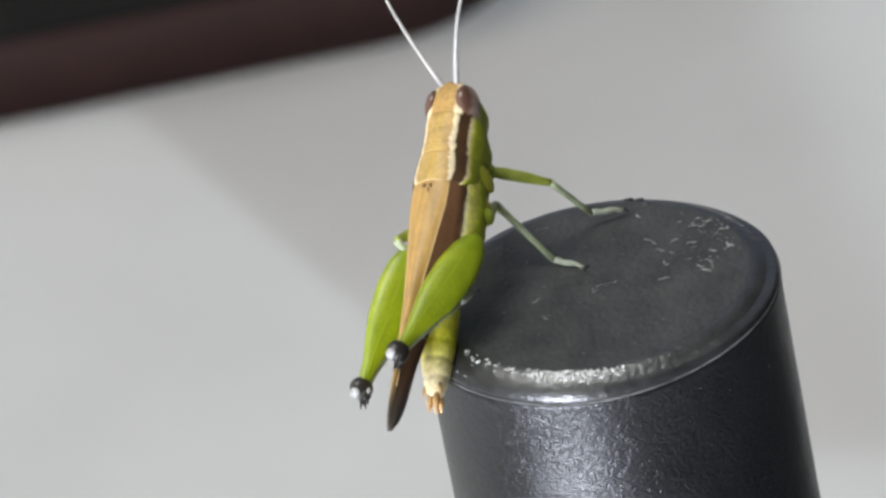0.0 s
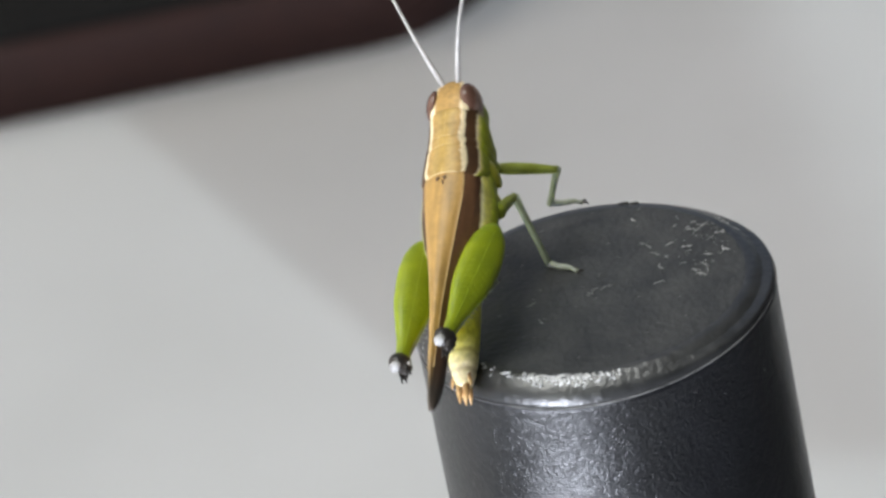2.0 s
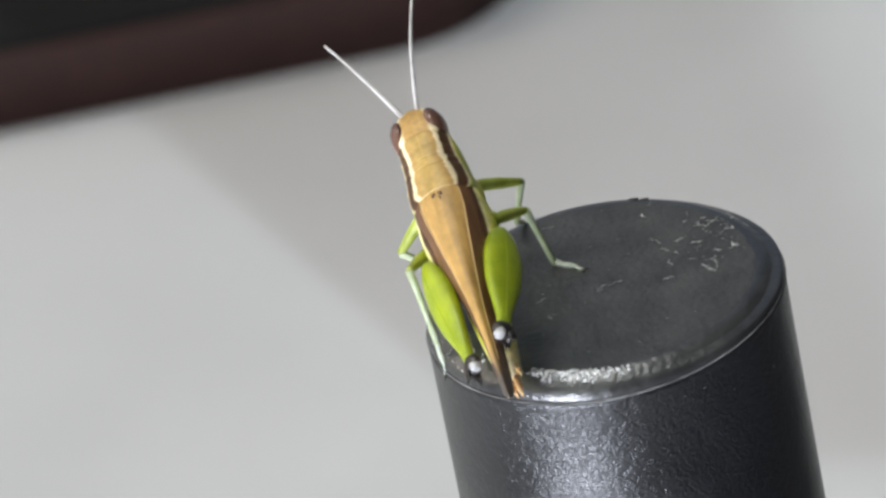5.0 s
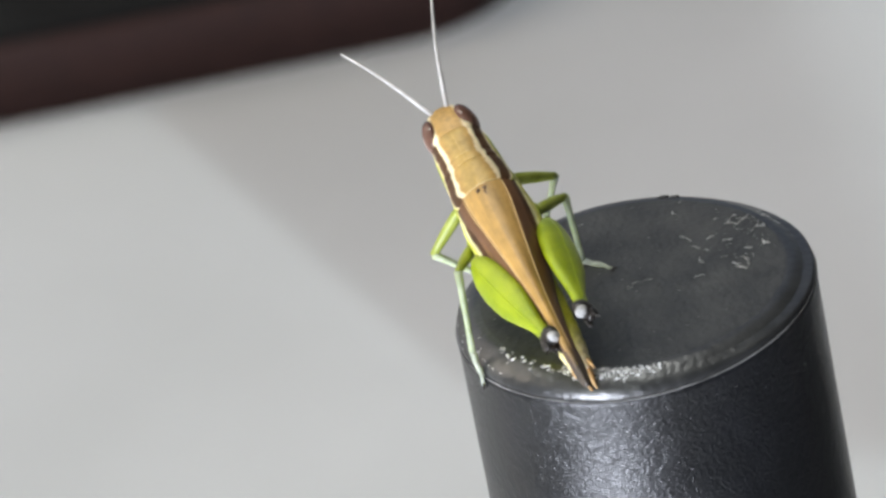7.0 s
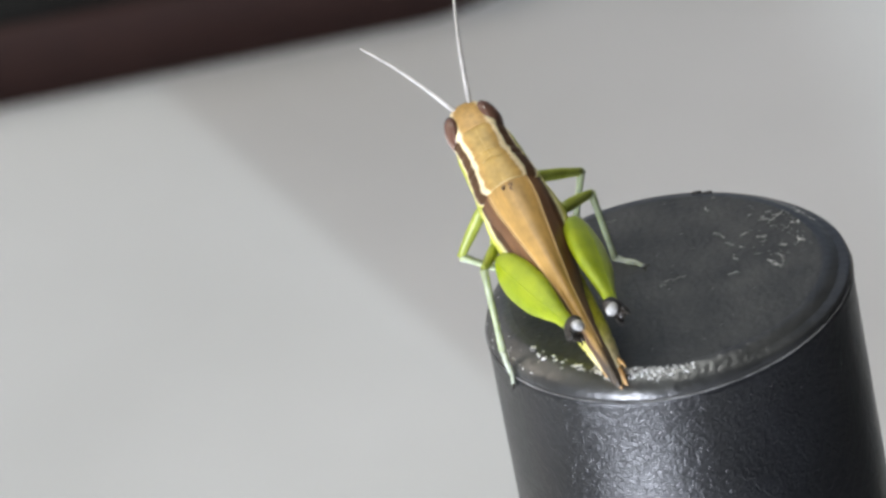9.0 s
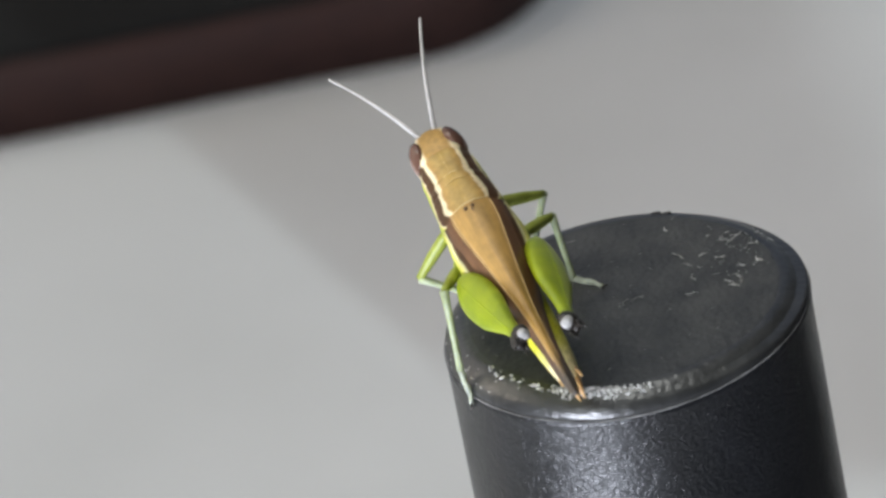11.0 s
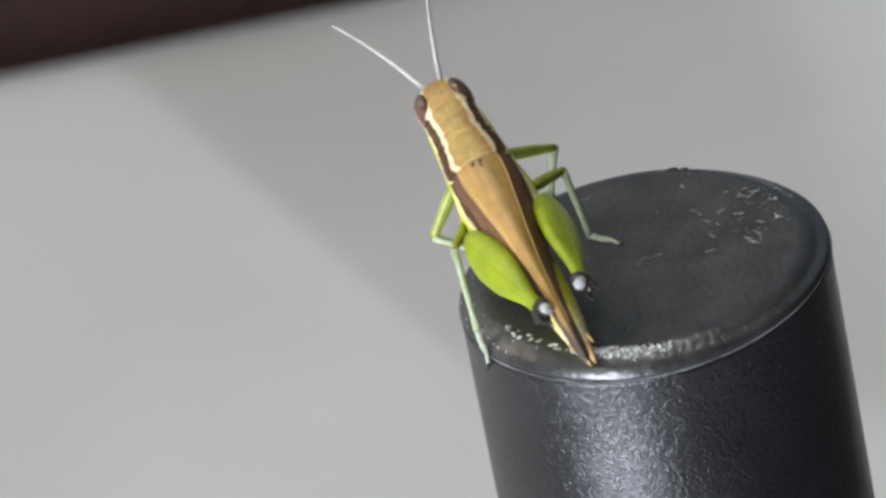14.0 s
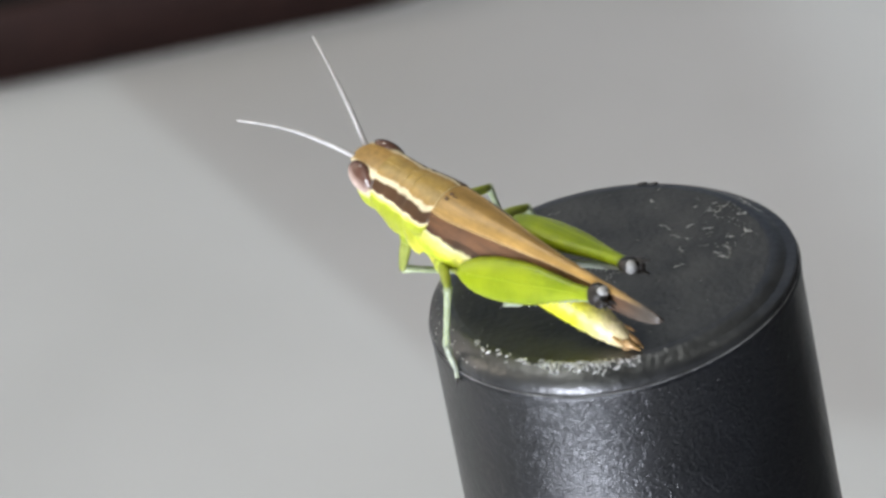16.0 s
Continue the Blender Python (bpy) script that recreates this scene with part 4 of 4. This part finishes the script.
# feet: seconds, ankle, toe, in millimetres from the post's top
FEET = {
    ("fore", -1): [(0, 0.8, 9.6, 1.4, 4.6, 10.4, 0.5), (0.5, -1.2, 10, 2.8, 2, 10, 2.2), (1.5, -1.2, 10, 3.4, 2, 10, 2.8), (2, -1.9, 10.5, 2.8, 1.2, 11, 2.0), (3.5, -1.9, 11.5, 1.9, 1.3, 14.0, 0.1),
                   (3.7, -1.9, 11.5, 1.9, 1.3, 14.0, 0.1), (4.4, -4.0, 11.0, 3.0, -2.0, 12.5, 2.0), (5.2, -6.0, 9.8, 1.6, -5.6, 12.0, 0.1), (15, -6.0, 9.8, 1.6, -5.6, 12.0, 0.1), (16, -7.4, 8.6, 1.6, -7.0, 10.8, 0.1)],
    ("fore", 1): [(0, -11.0, 10.0, 0.5, -10.0, 11.0, 0.1), (3.7, -11.0, 10.0, 0.5, -10.0, 11.0, 0.1), (4.5, -11.5, 7.0, 1.6, -10.0, 8.0, 1.0), (5.2, -10.9, 4.0, 0.4, -9.0, 4.6, 0.15), (16, -10.9, 4.0, 0.4, -9.0, 4.6, 0.15)],
    ("mid", -1): [(0, -3.0, 4.7, 0.45, 0.0, 2.4, 0.2), (3.7, -3.1, 4.8, 0.45, -0.1, 2.4, 0.2), (5.8, -3.6, 4.4, 0.4, -0.9, 2.2, 0.15), (15, -3.6, 4.4, 0.4, -0.9, 2.2, 0.15), (16, -4.0, 5.2, 0.4, -1.4, 3.2, 0.15)],
    ("mid", 1): [(0, -12.5, 3.0, 0.3, -11.8, 0.6, 0.1), (3.7, -12.5, 3.0, 0.3, -11.8, 0.6, 0.1), (4.6, -14.5, -1.5, 0.6, -14.4, -2.5, -1.6), (5.4, -14.0, -6.0, 0.1, -13.7, -6.7, -1.9), (16, -14.0, -6.0, 0.1, -13.7, -6.7, -1.9)],
}
HIPS = {"fore": (3.0, 1.8, -5.4), "mid": (-1.8, 2.9, -5.0), "hind": (-4.35, 3.3, -3.7)}
# the side to which each knee bends, in the body's own space, by seconds
KNEE_OUT = {
    ("fore", -1): [(0, 0.24, -0.91, 0.35), (0.5, 0.07, -0.97, 0.25), (1.5, 0.07, -0.97, 0.25), (3.7, 0.22, -0.90, 0.37), (5.2, 0.12, -0.96, 0.25), (14.5, 0.12, -0.96, 0.25), (15.5, -0.04, -0.78, 0.62), (16, -0.16, -0.74, 0.65)],
    ("fore", 1): [(0, 0.4, 0.0, -1.0), (3.7, 0.4, 0.0, -1.0), (5.2, 0.25, 0.96, -0.06), (14.5, 0.25, 0.96, -0.06), (15.5, 0.55, 0.70, -0.45), (16, 0.72, 0.53, -0.45)],
    ("mid", -1): [(0, 0.75, 0.50, 0.10), (1.5, 0.95, 0.20, 0.15), (3.0, 0.95, -0.20, 0.20), (3.7, 0.95, -0.20, 0.20), (5.2, 0.64, -0.73, 0.23), (14.5, 0.64, -0.73, 0.23), (15.5, 0.23, -0.81, 0.54), (16, -0.05, -0.81, 0.59)],
    ("mid", 1): [(0, -0.9, 0.1, 0.2), (3.7, -0.9, 0.1, 0.2), (5.2, -0.45, 0.35, 0.83), (14.5, -0.45, 0.35, 0.83), (16, -0.5, 0.3, 0.75)],
}
# how far each thigh's flat face turns upwards, by seconds
THIGH_TILT = {1: [(0, -0.7), (3.7, -0.7), (5.2, 0.75), (14.5, 0.75), (16, 0.6)], -1: [(0, 0.7), (1.5, 0.6), (3.7, 0.6), (5.2, 0.55), (14.5, 0.55), (15.2, 0.8), (16, 0.9)]}


def frame_axes(place, way, up):
    """The pose at a place, in metres, with x along way and z near up."""
    x = Vector(way).normalized()
    y = Vector(up).cross(x).normalized()
    z = x.cross(y)
    m = Matrix((x, y, z)).transposed().to_4x4()
    m.translation = place
    return m


def body_pose(t):
    yaw, pitch, roll, x, y, z = glide(BODY_ROWS, t)
    a, b, c = radians(yaw), radians(pitch), radians(roll)
    fwd = Vector((math.cos(a) * math.cos(b), math.sin(a) * math.cos(b), math.sin(b)))
    left = Vector((-math.sin(a), math.cos(a), 0))
    left = math.cos(c) * left + math.sin(c) * fwd.cross(left)
    m = Matrix((fwd, left, fwd.cross(left))).transposed().to_4x4()
    m.translation = at(x, y, z)
    return m


def motions():
    times = [k / 10 for k in range(161)]
    bodies = [body_pose(t) for t in times]
    walk(HOPPER, list(zip(times, bodies)))
    up = Vector((0, 0, 1))
    rows = {key: [] for key in PARTS}
    for t, body in zip(times, bodies):
        inv = body.inverted()
        rows["abdomen"].append((t, frame_axes(Vector((-5, 0, -3.6)) * MM, -Vector(glide(ABDOMEN_AIM, t)), up)))
        for s in (1, -1):
            rows["antenna", s].append((t, frame_axes(Vector((8.75, 0.6 * s, -0.85)) * MM, glide(ANTENNA_AIM[s], t), up)))
            hip = Vector((HIPS["hind"][0], HIPS["hind"][1] * s, HIPS["hind"][2])) * MM
            aim = Vector(glide(HIND_AIM[s], t)).normalized()
            rows["hind_femur", s].append((t, frame_axes(hip, aim, Vector((0, -s * glide(THIGH_TILT[s], t)[0], math.sqrt(1 - glide(THIGH_TILT[s], t)[0] ** 2))))))
            knee = hip + aim * (HIND - 0.3) * MM
            way = Vector((-6.8, 2.6 * s, -6.4)) * MM - knee
            rows["hind_tibia", s].append((t, frame_axes(knee, way, up)))
            for kind in ("fore", "mid"):
                lf, lt = (v * MM for v in (FORE_LEG if kind == "fore" else MID_LEG))
                hip = Vector((HIPS[kind][0], HIPS[kind][1] * s, HIPS[kind][2])) * MM
                f = glide(FEET[kind, s], t)
                ankle, toe = inv @ at(*f[:3]), inv @ at(*f[3:])
                d = ankle - hip
                dist = max(abs(lf - lt) * 1.02, min(d.length, (lf + lt) * 0.999))
                d = d.normalized()
                along = (lf * lf - lt * lt + dist * dist) / (2 * dist)
                out = Vector(glide(KNEE_OUT[kind, s], t))
                out = (out - d * out.dot(d)).normalized()
                knee = hip + d * along + out * math.sqrt(max(0.0, lf * lf - along * along))
                end = hip + d * dist
                rows[kind + "_femur", s].append((t, frame_axes(hip, knee - hip, up + Vector((0.3, 0, 0)))))
                rows[kind + "_tibia", s].append((t, frame_axes(knee, end - knee, Vector((0.8, 0, 0.6)))))
                rows[kind + "_tarsus", s].append((t, frame_axes(end, toe - ankle, inv.to_3x3() @ (up + Vector((0.2, 0.1, 0))))))
    for key, r in rows.items():
        walk(PARTS[key], r)


motions()
